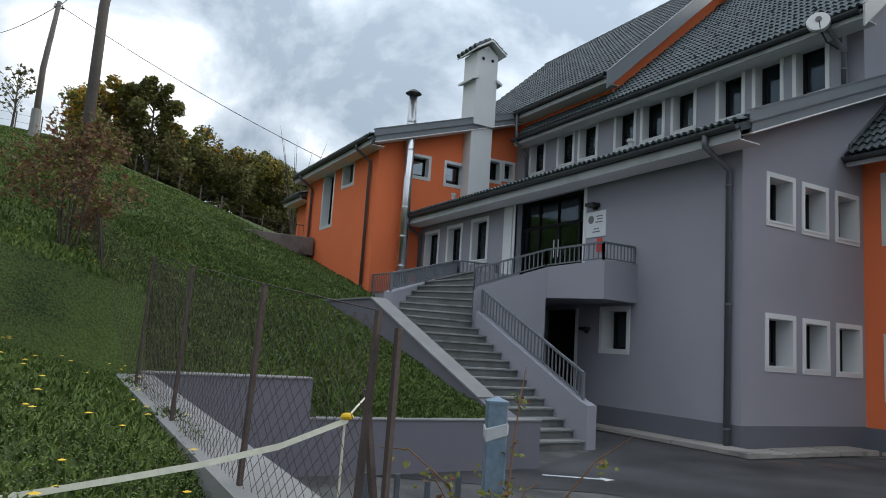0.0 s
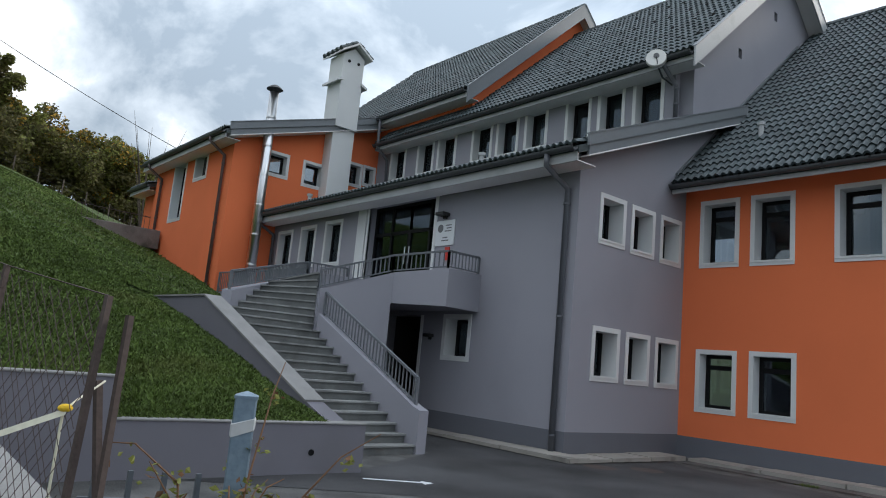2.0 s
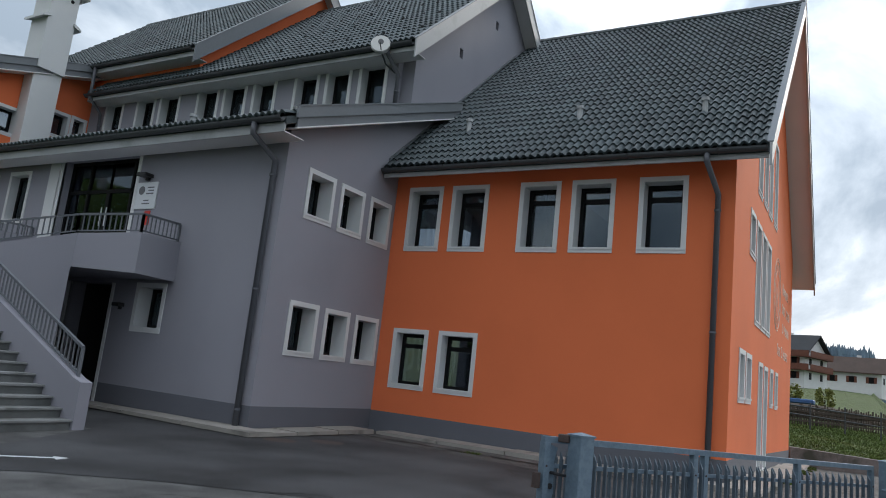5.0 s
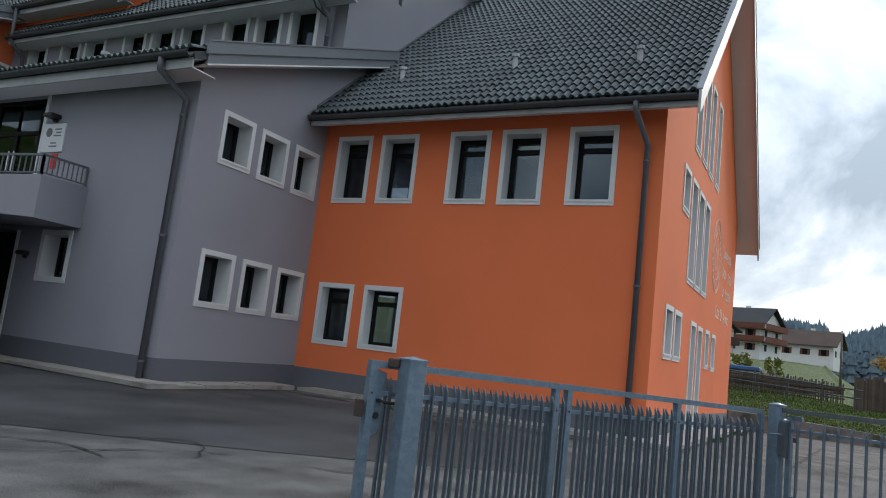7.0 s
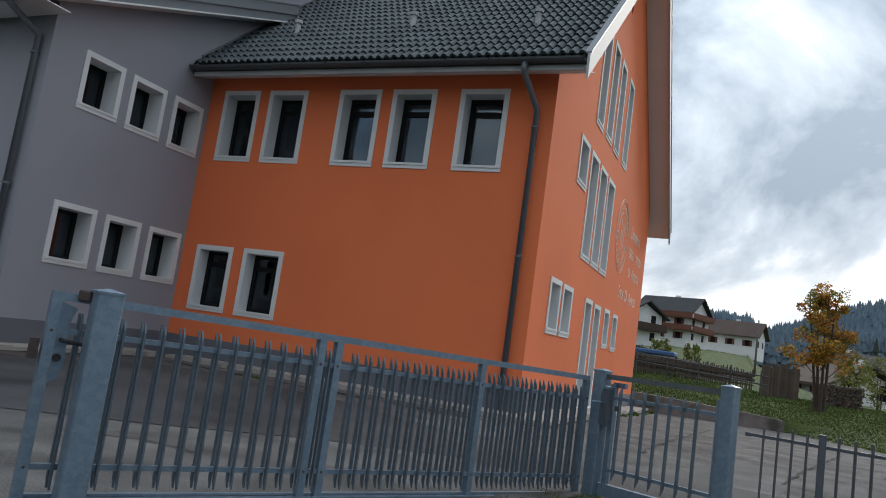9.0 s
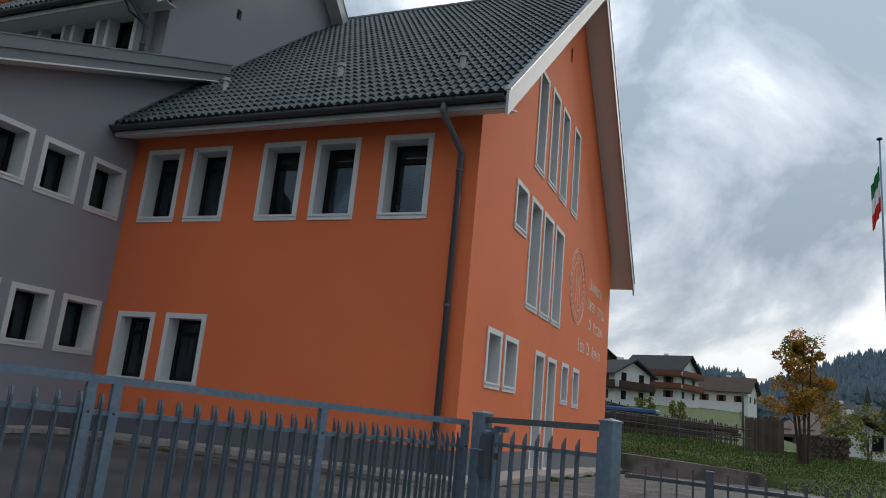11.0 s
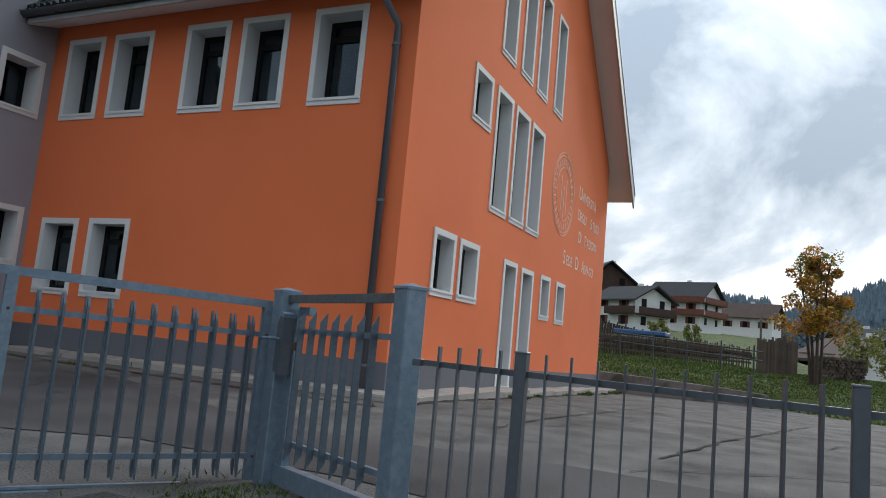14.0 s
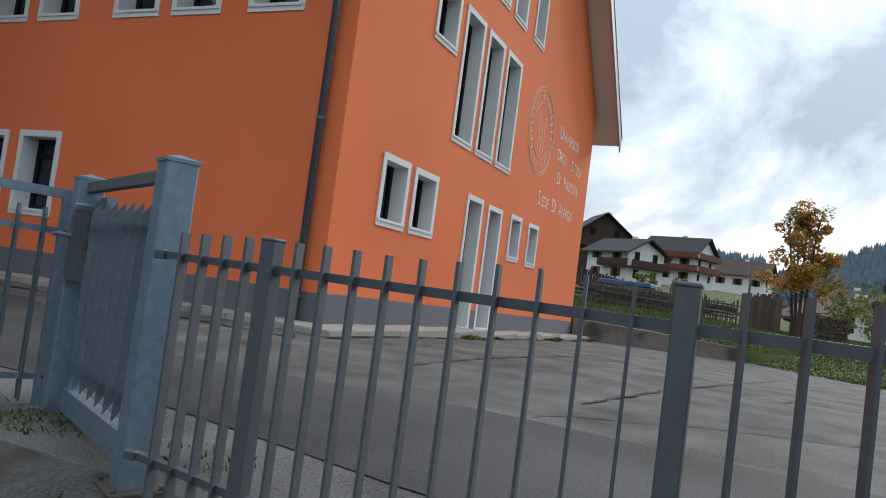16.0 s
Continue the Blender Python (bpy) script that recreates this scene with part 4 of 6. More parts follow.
# snow guards in staggered rows
bm = BM()
rng = random.Random(3)
for xe, ze, k, y0, y1, rows in ((GU_E, GU_Z, k_gu, 8.6, 16.2, (0.7, 1.9, 3.1, 4.3)), (GU_E, BK_Z, k_gu, 16.5, 26.4, (0.7, 1.9, 3.1, 4.3))):
    for i, d in enumerate(rows):
        for j in range(int((y1 - y0) / 0.6)):
            y, x = y0 + 0.6 * j + 0.3 * (i % 2), xe + d + 0.12 * (j % 2)
            z = ze + k * (x - xe) + 0.07
            beam(bm, (x, y, z), (x - 0.02, y, z + 0.09), 0.09, 0.015, up=(1, 0, 0))
guards = part("snow_guards", bm, BLACKM, school, "small dark metal snow guards")
guards["kind"] = "stuff"

# ---- outside stair, terrace and retaining walls ----
stair = thing("outside_stair", (7.7, 11.0, 0.3), "grey speckled stone outside stair between rendered parapets", "stair")
SD, SR = Vector((-0.09, 0.996)), Vector((0.996, 0.09))
S0 = Vector((8.78, 9.32))
RISE, TREAD, WIDE = 0.151, 0.252, 2.45
FLIGHT = 13


def s_at(a, b):
    p = S0 + SR * a + SD * b
    return (p.x, p.y)


for k in range(FLIGHT):
    z = 0.28 + RISE * (k + 1)
    b0, b1 = TREAD * k, TREAD * (k + 1) + (0.05 if k < FLIGHT - 1 else 1.0)
    wide = WIDE + (0.05 if k else -0.0)
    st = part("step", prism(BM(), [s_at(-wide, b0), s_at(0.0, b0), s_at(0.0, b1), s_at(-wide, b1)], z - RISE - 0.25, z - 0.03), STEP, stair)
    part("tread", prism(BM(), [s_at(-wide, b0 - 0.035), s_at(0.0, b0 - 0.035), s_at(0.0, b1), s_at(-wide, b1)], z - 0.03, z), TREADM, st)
V = Vector((8.50, 12.62))
LIM = [Vector((6.05, 12.2)), Vector((6.85, 12.95)), Vector((10.75, 16.95)), Vector((11.8, 18.0))]


def reach(angle):
    d = Vector((math.cos(angle), math.sin(angle)))
    best = None
    for p, q in zip(LIM, LIM[1:]):
        e = q - p
        den = d.x * e.y - d.y * e.x
        if abs(den) < 1e-6:
            continue
        w = p - V
        t = (w.x * e.y - w.y * e.x) / den
        s = (w.x * d.y - w.y * d.x) / den
        if t > 0 and -0.01 <= s <= 1.01 and (best is None or t < best):
            best = t
    return V + d * (best or 2.6)


for k in range(8):
    a0, a1 = radians(188 - 15.5 * k), radians(188 - 15.5 * (k + 1) - 3)
    z = 0.28 + RISE * (FLIGHT + 1 + k)
    p, q = reach(a0), reach(a1)
    poly = [(V.x, V.y), (q.x, q.y), (p.x, p.y)]
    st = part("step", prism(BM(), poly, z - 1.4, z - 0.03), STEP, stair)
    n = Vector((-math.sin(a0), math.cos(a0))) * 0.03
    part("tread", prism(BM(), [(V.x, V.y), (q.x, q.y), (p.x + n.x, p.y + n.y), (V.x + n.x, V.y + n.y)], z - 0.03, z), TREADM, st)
END = reach(radians(64))
TZ = 3.45


def ribbon(owner, pts, tops, lows, t=0.2, name="parapet", material=None, label="", side=1):
    """A wall of thickness t along a line of (x, y), with a height at each corner, to the left of the line."""
    out = []
    P = [Vector(p) for p in pts]
    for i, p in enumerate(P):
        ds = [(b - a).normalized() for a, b in zip(P, P[1:])]
        n = [Vector((-d.y, d.x)) for d in ds]
        m = n[0] if i == 0 else n[-1] if i == len(P) - 1 else (n[i - 1] + n[i]).normalized() / max(0.4, math.cos(0.5 * n[i - 1].angle(n[i])))
        out.append(p + m * t * side)
    bm = BM()
    rows = []
    for p, q, zt, zl in zip(P, out, tops, lows):
        rows.append([bm.verts.new((p.x, p.y, zl)), bm.verts.new((p.x, p.y, zt)), bm.verts.new((q.x, q.y, zt)), bm.verts.new((q.x, q.y, zl))])
    for a, b in zip(rows, rows[1:]):
        for i in range(4):
            j = (i + 1) % 4
            bm.faces.new((a[i], b[i], b[j], a[j]))
    bm.faces.new(rows[0])
    bm.faces.new(rows[-1][::-1])
    es = [e for e in bm.edges if len(e.link_faces) == 2 and e.calc_face_angle(0) > 0.8]
    bmesh.ops.bevel(bm, geom=es, offset=0.012, segments=1, affect="EDGES")
    return part(name, bm, material or GREY, owner, label)


P2, P1, P0 = (10.22, 12.36), (10.82, 11.22), (11.9, 11.36)
# lower parapet beside the steps
lo_par = ribbon(stair, [s_at(0.0, -0.06), s_at(0.0, 0.12), s_at(0.0, 3.15)], [1.0, 1.06, 2.60], [0.1] * 3, 0.22, side=-1)
# upper parapet from the turn to the balcony
up_par = ribbon(stair, [(V.x + 0.02, V.y - 0.1), P2, P1, P0], [3.10, 3.70, 3.84, 3.86], [0.1, 3.02, 3.02, 3.02], 0.2, side=1)
bm = BM()
prism(bm, [(V.x, V.y - 0.05), (P2[0] - 0.01, P2[1] + 0.008), (P2[0] + 0.05, P2[1] + 0.25), (V.x + 0.05, V.y + 0.2)], 0.1, 3.03)
part("under_wall", bm, GREY, stair)
part("under_wall", prism(BM(), [(P2[0] - 0.2, P2[1] + 0.25), (P2[0] + 0.05, P2[1] + 0.25), (P2[0] + 0.05, 15.1), (P2[0] - 0.2, 15.1)], 0.1, 3.03), GREY, stair)
part("under_wall", prism(BM(), [(P2[0] - 0.2, 15.1), (11.9, 15.1), (11.9, 15.3), (P2[0] - 0.2, 15.3)], 0.1, 3.03), GREY, stair)
# parapet on the hill side
hill_par = ribbon(stair, [(6.80, 12.90), (10.72, 16.92), (11.9, 16.75)], [2.85, 3.86, 3.86], [1.2, 1.6, 3.0], 0.2, side=1)
terrace = thing("terrace", (10.9, 15.5, 3.02), "grey concrete entrance terrace above the stair", "terrace")
part("slab", prism(BM(), [(V.x + 0.05, V.y + 0.08), (P2[0] + 0.02, P2[1] + 0.05), (P1[0] + 0.05, P1[1] + 0.05), (11.9, P0[1] + 0.05), (11.9, 16.85), (10.72, 16.9), (END.x, END.y)], 3.035, TZ), GREY, terrace)
part("slab", prism(BM(), [(10.74, 16.95), (11.9, 16.85), (11.9, 21.7), (10.15, 21.7)], 1.5, TZ), GREY, terrace)
rail_lo = thing("stair_railing", (8.9, 11.0, 1.0), "grey painted steel railing on the stair parapet", "railing")
a, b = s_at(0.11, 0.16), s_at(0.11, 3.10)
railing(rail_lo, (*a, 1.06), (*b, 2.57), 0.47)
rail_up = thing("balcony_railing", (10.2, 12.3, 3.1), "grey painted steel railing round the entrance balcony", "railing")
chain = [((V.x + 0.05, V.y), 3.10), ((P2[0] + 0.03, P2[1] + 0.1), 3.69), ((P1[0] + 0.05, P1[1] + 0.1), 3.83), ((P0[0] - 0.03, P0[1] + 0.08), 3.85)]
for (p, z0), (q, z1) in zip(chain, chain[1:]):
    railing(rail_up, (*p, z0), (*q, z1), 0.40)
rail_hill = thing("hill_side_railing", (8.8, 15.0, 2.9), "grey painted steel railing along the hill side", "railing")
railing(rail_hill, (6.78, 13.0, 2.85), (10.66, 17.0, 3.85), 0.38)
railing(rail_hill, (10.72, 17.0, 3.85), (11.86, 16.85, 3.85), 0.38)
rail_ter = thing("terrace_railing", (10.4, 19.3, 3.45), "grey painted steel railing along the terrace", "railing")
railing(rail_ter, (10.66, 17.0, 3.42), (10.14, 21.6, 3.42), 0.62)

walls = thing("retaining_wall", (4.5, 8.0, 0.3), "lilac-grey rendered retaining wall below the lawn", "wall", kind="structure")
bm = BM()
box(bm, 3.45, 6.70, 7.80, 8.05, 0.05, 0.90)
front_wall = part("front_wall", bm, WALLG, walls)
part("coping", box(BM(), 3.44, 6.715, 7.785, 8.06, 0.90, 0.925, 0.006), CONC, front_wall)
part("drain_hole", tube(BM(), [(5.9, 7.792, 0.55), (5.9, 7.83, 0.55)], 0.04, 12), DARKF, front_wall)
bm = BM()
box(bm, 1.66, 3.45, 7.80, 8.05, 0.05, 1.345)
part("front_wall", bm, WALLG, walls)
part("coping", box(BM(), 1.62, 3.46, 7.785, 8.06, 1.345, 1.37, 0.006), CONC, walls)
part("side_wall", prism(BM(), [(1.44, 2.35), (1.80, 2.35), (1.74, 7.85), (1.38, 7.85)], 0.0, [1.10, 1.10, 1.34, 1.34]), CONC, walls, "rough weathered concrete wall top")
xw = slope_wall_x
slope_wall = ribbon(walls, [(xw(8.05) + 0.12, 8.05), (xw(8.6) + 0.12, 8.6), (xw(11.75) + 0.12, 11.75), (xw(14.1) + 0.12, 14.1)], [0.90, 1.12, 2.60, 2.57], [0.1, 0.1, 0.3, 1.2], 0.30, "slope_wall", WALLG, "sloping stair cheek with a weathered concrete top", side=1)
bm = BM()
pts = [(xw(8.6) - 0.04, 8.58, 1.135), (xw(11.75) - 0.04, 11.76, 2.612)]
beam(bm, pts[0], pts[1], 0.335, 0.03)
beam(bm, pts[1], (xw(14.1) - 0.04, 14.1, 2.582), 0.335, 0.03)
part("coping", bm, CONC, slope_wall)

# ---- fixtures on the school ----
plate = part("sign_plate", box(BM(), 11.87, 11.90, 12.39, 13.08, 4.62, 5.24, 0.004), SIGNW, school, "white sign plate with grey lines of writing")
for z, a, b in ((5.10, 12.50, 12.72), (5.03, 12.50, 12.68), (4.96, 12.50, 12.74), (4.80, 12.62, 12.80), (4.73, 12.58, 12.84)):
    part("writing_bar", box(BM(), 11.866, 11.871, a, b, z, z + 0.028), INK, plate)
part("emblem", tube(BM(), [(11.866, 12.9, 5.05), (11.871, 12.9, 5.05)], 0.10, 20), INK, plate)
lampb = part("wall_lamp", box(BM(), 11.66, 11.90, 12.62, 12.92, 5.34, 5.42, 0.01), BLACKM, school, "black flat wall lamp")
part("arm", box(BM(), 11.84, 11.905, 12.72, 12.82, 5.28, 5.36), BLACKM, lampb)
lampb = part("wall_lamp", box(BM(), 11.74, 11.90, 12.82, 13.06, 2.42, 2.50, 0.01), BLACKM, school, "black flat wall lamp")
part("arm", box(BM(), 11.86, 11.905, 12.90, 12.98, 2.36, 2.44), BLACKM, lampb)
part("notice", box(BM(), 11.88, 11.90, 12.52, 12.70, 4.26, 4.58, 0.003), RED, school, "red notice box")
dish = part("satellite_dish", tube(BM(), [(15.00, 9.16, 9.52), (14.96, 9.13, 9.525), (14.94, 9.12, 9.53)], 0.25, 24, 0.235), DISH, school, "white round satellite dish", smooth=False)
part("dish_mark", tube(BM(), [(14.937, 9.115, 9.57), (14.93, 9.11, 9.57)], 0.07, 16), INK, dish)
part("bracket", tube(BM(), [(15.02, 9.16, 9.42), (15.3, 9.16, 9.15), (15.72, 9.16, 9.1)], 0.022, 8), GUTTER, dish)
part("feed_arm", tube(BM(), [(14.98, 9.1, 9.32), (14.70, 8.95, 9.42)], 0.012, 6), GUTTER, dish)


def lettering(body, x, z, size, name="lettering", squeeze=1.0):
    """White painted words on the gable, laid a few millimetres proud."""
    cu = bpy.data.curves.new(name, "FONT")
    cu.body, cu.size, cu.extrude = body, size, 0.002
    tmp = new(name, cu)
    tmp.matrix_world = Matrix.Translation((x, 0.936, z)) @ Euler((radians(90), 0, 0)).to_matrix().to_4x4() @ Matrix.Diagonal((squeeze, 1, 1, 1))
    bpy.context.view_layer.update()
    me = bpy.data.meshes.new_from_object(tmp.evaluated_get(bpy.context.evaluated_depsgraph_get()))
    me.transform(Matrix.Translation(-ORG[school.name]) @ tmp.matrix_world)
    bpy.data.objects.remove(tmp)
    me.materials.clear()
    me.materials.append(PAINTW)
    ob = new(name, me)
    ob.parent = school
    ORG[ob.name] = ORG[school.name]
    return ob


def small_caps(words, x, z, big, small):
    for w in words:
        lettering(w[0], x, z, big)
        lettering(w[1:], x + big * 0.64, z, small)
        x += big * 0.64 + small * 0.70 * len(w[1:]) + small * 0.5


small_caps(["UNIVERSITÀ"], 26.0, 5.25, 0.52, 0.39)
small_caps(["DEGLI", "STUDI"], 26.0, 4.66, 0.44, 0.39)
small_caps(["DI", "PADOVA"], 26.2, 4.07, 0.44, 0.39)
small_caps(["SEDE", "DI", "ALPAGO"], 24.75, 3.30, 0.50, 0.37)
# round painted emblem: plain rings and bars
for r in (1.05, 0.98, 0.68):
    pts = [(24.4 + r * math.cos(a), 0.936, 5.0 + r * math.sin(a)) for a in np.linspace(0, math.tau, 49)]
    part("emblem_ring", tube(BM(), pts, 0.009, 4), PAINTW, school)
for k in range(28):
    a = k * math.tau / 28
    c, s = math.cos(a), math.sin(a)
    part("emblem_bar", beam(BM(), (24.4 + 0.74 * c, 0.936, 5.0 + 0.74 * s), (24.4 + 0.90 * c, 0.936, 5.0 + 0.90 * s), 0.006, 0.03, up=(-s, 0, c)), PAINTW, school)
for x, z0, z1 in ((24.15, 4.55, 5.45), (24.62, 4.5, 5.4), (24.4, 4.4, 5.2)):
    part("emblem_figure", beam(BM(), (x, 0.936, z0), (x, 0.936, z1), 0.035, 0.006, up=(0, 1, 0)), PAINTW, school)

# ---- gates and fences ----
G1, G2, G3 = Vector((6.64, 0.564, 0.255)), Vector((10.31, -1.327, 0.235)), Vector((9.776, -2.366, 0.285))
GD = (G2 - G1)
GD.z = 0
GD.normalize()
GN = Vector((-GD.y, GD.x, 0))
UP = Vector((0, 0, 1))


def gate_post(name, at, top, w, label, turn):
    ob = thing(name, at, label, "gate post")
    r = Matrix.Translation(at) @ Matrix.Rotation(turn, 4, "Z")
    bm = box(BM(), -w / 2, w / 2, -w / 2, w / 2, -0.3, top - at.z, 0.006)
    bmesh.ops.transform(bm, verts=bm.verts, matrix=r)
    part("shaft", bm, GALV, ob)
    bm = BM()
    h = top - at.z
    vs = [bm.verts.new((x * w * 0.54, y * w * 0.54, h)) for x, y in ((-1, -1), (1, -1), (1, 1), (-1, 1))]
    lo = [bm.verts.new((v.co.x, v.co.y, h - 0.012)) for v in vs]
    apex = bm.verts.new((0, 0, h + 0.018))
    for i in range(4):
        bm.faces.new((vs[i], vs[(i + 1) % 4], apex))
        bm.faces.new((lo[i], lo[(i + 1) % 4], vs[(i + 1) % 4], vs[i]))
    bm.faces.new(lo[::-1])
    bmesh.ops.transform(bm, verts=bm.verts, matrix=r)
    part("cap", bm, GALV, ob)
    bm = box(BM(), -w * 0.85, w * 0.85, -w * 0.85, w * 0.85, -0.05, 0.010, 0.004)
    bmesh.ops.transform(bm, verts=bm.verts, matrix=r)
    plate_ = part("base_plate", bm, RUST, ob)
    for x, y in ((-1, -1), (1, -1), (1, 1), (-1, 1)):
        q = r @ Vector((x * w * 0.7, y * w * 0.7, 0.008))
        part("bolt", tube(BM(), [q, q + UP * 0.014], 0.009, 6), RUST, plate_)
    return ob


ga = math.atan2(GD.y, GD.x)
gate_post("gate_post", G1, 1.408, 0.128, "galvanised square gate post with a pyramid cap", ga)
p2 = gate_post("gate_post", G2, 1.336, 0.112, "galvanised gate post carrying a latch box", ga)
SG = (G3 - G2)
SG.z = 0
SG.normalize()
SN = Vector((-SG.y, SG.x, 0))
sa = math.atan2(SG.y, SG.x)
# latch box on the post: bevelled body, pale hood, bent handle
q = Vector((G2.x, G2.y, 0)) + SG * 0.085 - SN * 0.03
bm = BM()
prof = [(-0.034, 0.895), (0.034, 0.87), (0.034, 1.19), (0.0, 1.205), (-0.034, 1.15)]
va = [bm.verts.new(q + SG * u - SN * 0.035 + UP * z) for u, z in prof]
vb = [bm.verts.new(q + SG * u + SN * 0.035 + UP * z) for u, z in prof]
bm.faces.new(va)
bm.faces.new(vb[::-1])
for i in range(5):
    j = (i + 1) % 5
    bm.faces.new((va[i], vb[i], vb[j], va[j]))
latch = part("latch_box", bm, FENCEM, p2, "dark grey gate latch box")
part("hood", beam(BM(), q + SG * 0.002 + UP * 1.204, q + SG * 0.040 + UP * 1.194, 0.076, 0.022), GALV, latch)
part("handle", tube(BM(), [q - SN * 0.03 + UP * 1.065, q - SN * 0.085 + UP * 1.07, q - SN * 0.09 - SG * 0.075 + UP * 1.065], 0.009, 8), GALV, latch)
gate_post("gate_post", G3, 1.36, 0.105, "tall galvanised corner post of the side gate", sa)
pil = gate_post("gate_post", Vector((2.31, 2.39, 0.3)), 1.60, 0.085, "galvanised gate post wrapped in torn plastic", ga)
bm = box(BM(), -0.047, 0.047, -0.047, 0.047, -0.055, 0.0, 0.006)
for v in bm.verts:
    v.co.z += 0.02 * noise.noise(v.co * 40) + (0.25 * v.co.x)
bmesh.ops.transform(bm, verts=bm.verts, matrix=Matrix.Translation((2.31, 2.39, 1.51)) @ Matrix.Rotation(ga, 4, "Z"))
part("plastic_wrap", bm, VERGE, pil)


def picket(owner, at, z0, z1, d, w=0.028, t=0.011, slant=0.05, material=None):
    """A flat bar set on edge along d, with slanted, pointed ends."""
    d = Vector(d).normalized()
    n = Vector((-d.y, d.x, 0))
    bm = BM()
    at = Vector((at[0], at[1], 0))
    prof = [(-w / 2, z0 + slant), (w / 2, z0), (w / 2, z1 - slant), (-w / 2, z1)]
    a = [bm.verts.new(at + d * u + n * t / 2 + UP * z) for u, z in prof]
    b = [bm.verts.new(at + d * u - n * t / 2 + UP * z) for u, z in prof]
    bm.faces.new(a)
    bm.faces.new(b[::-1])
    for i in range(4):
        j = (i + 1) % 4
        bm.faces.new((a[i], b[i], b[j], a[j]))
    return part("picket", bm, material or PICKM, owner)


def gz(p, z):
    return Vector((p.x, p.y, z))


slide = thing("sliding_gate", G1 + GD * 2.1, "galvanised sliding steel gate with pointed pickets", "gate")
A, B = G1 + GN * 0.13, G2 + GN * 0.13
A.z = B.z = 0
FALL = -0.0245


def along(s, z, off=0.0):
    """A place in the gate: s along it, z its height above the first post's end, which falls with the gate."""
    return gz(A + GD * s + GN * off, z + FALL * s)


L = (B - A).length - 0.03
part("top_rail", beam(BM(), along(-0.23, 1.352), along(L, 1.352), 0.045, 0.042), GALV, slide)
for z in (1.178, 0.508):
    part("pale_rail", beam(BM(), along(-0.21, z), along(L, z), 0.028, 0.028), GALV, slide)
part("bottom_beam", beam(BM(), along(-0.23, 0.303), along(L, 0.303), 0.07, 0.105), GALV, slide)
part("track_lip", beam(BM(), along(-0.23, 0.365, 0.02), along(L, 0.365, 0.02), 0.03, 0.012), GALV, slide)
for s, w in ((-0.205, 0.055), (1.36, 0.05), (1.49, 0.05), (2.80, 0.05), (L - 0.02, 0.045)):
    st = part("stile", beam(BM(), along(s, 0.35), along(s, 1.332), w, 0.05, up=GD), GALV, slide)
    for z in (0.508, 1.178):
        part("bolt", tube(BM(), [along(s, z, -0.03), along(s, z, -0.022)], 0.008, 6), RUST, st)
for row in (-1, 1):
    s = -0.075
    while s < L - 0.05:
        if min(abs(s - k) for k in (1.36, 1.49, 2.80)) > 0.04 and abs(s) > 0.02:
            p = along(s, 0, 0.028 * row)
            picket(slide, p, 0.40 + FALL * s, 1.278 + FALL * s, -GN)
        s += 0.107
# lock: curved plate on the end stile, black handle, key escutcheon, keeper
bm = BM()
prof = [(0.0, 1.33), (0.10, 1.30), (0.085, 1.255), (0.075, 1.20), (0.085, 1.0), (0.065, 0.94), (0.0, 0.90)]
va = [bm.verts.new(along(-0.20 + u, z, -0.012)) for u, z in prof]
vb = [bm.verts.new(along(-0.20 + u, z, 0.012)) for u, z in prof]
bm.faces.new(va)
bm.faces.new(vb[::-1])
for i in range(len(prof)):
    j = (i + 1) % len(prof)
    bm.faces.new((va[i], vb[i], vb[j], va[j]))
lock = part("lock_plate", bm, GALV, slide)
part("lock_handle", tube(BM(), [along(-0.15, 1.135, -0.012), along(-0.15, 1.135, -0.06), along(-0.14, 1.133, -0.066), along(-0.01, 1.12, -0.066)], 0.011, 8), BLACKM, lock)
part("escutcheon", tube(BM(), [along(-0.155, 1.045, -0.013), along(-0.155, 1.045, -0.022)], 0.02, 10), BLACKM, lock)
part("keeper", beam(BM(), along(-0.265, 1.03), along(-0.265, 1.13), 0.04, 0.04, up=GD), RUST, lock)
part("guide_roller", box(BM(), G1.x - 0.055, G1.x - 0.01, G1.y + 0.07, G1.y + 0.15, 1.345, 1.40, 0.006), RUST, slide)

side = thing("side_gate", (G2 + G3) / 2, "narrow galvanised picket gate between two posts", "gate")
C = Vector((G2.x, G2.y, 0))
SL = (gz(G3, 0) - C).length


def across(s, z, off=0.0):
    return gz(C + SG * s + SN * off, z + 0.02 * s)


part("lintel_bar", beam(BM(), across(0.05, 1.288), across(SL - 0.05, 1.288), 0.04, 0.042), LINTM, side, "dark weathered lintel bar")
part("leaf_top", beam(BM(), across(0.10, 1.225, 0.05), across(0.22, 1.225, 0.05), 0.04, 0.042), GALV, side)
for s in (0.115, SL - 0.085):
    part("stile", beam(BM(), across(s, 0.30, 0.03), across(s, 1.23, 0.03), 0.045, 0.045, up=SG), GALV, side)
for z in (1.115, 0.515):
    part("pale_rail", beam(BM(), across(0.10, z, 0.03), across(SL - 0.07, z, 0.03), 0.026, 0.028), GALV, side)
part("bottom_beam", beam(BM(), across(0.06, 0.345, 0.03), across(SL - 0.06, 0.345, 0.03), 0.06, 0.10), GALV, side)
for k in range(7):
    picket(side, across(0.205 + 0.118 * k, 0), 0.44, 1.225, -SN, 0.036)
part("padlock", box(BM(), *[c for lo_, hi_ in zip(across(0.19, 1.03, -0.02) - Vector((0.014, 0.014, 0.02)), across(0.19, 1.03, -0.02) + Vector((0.014, 0.014, 0.025))) for c in (lo_, hi_)], 0.004), RUST, side)

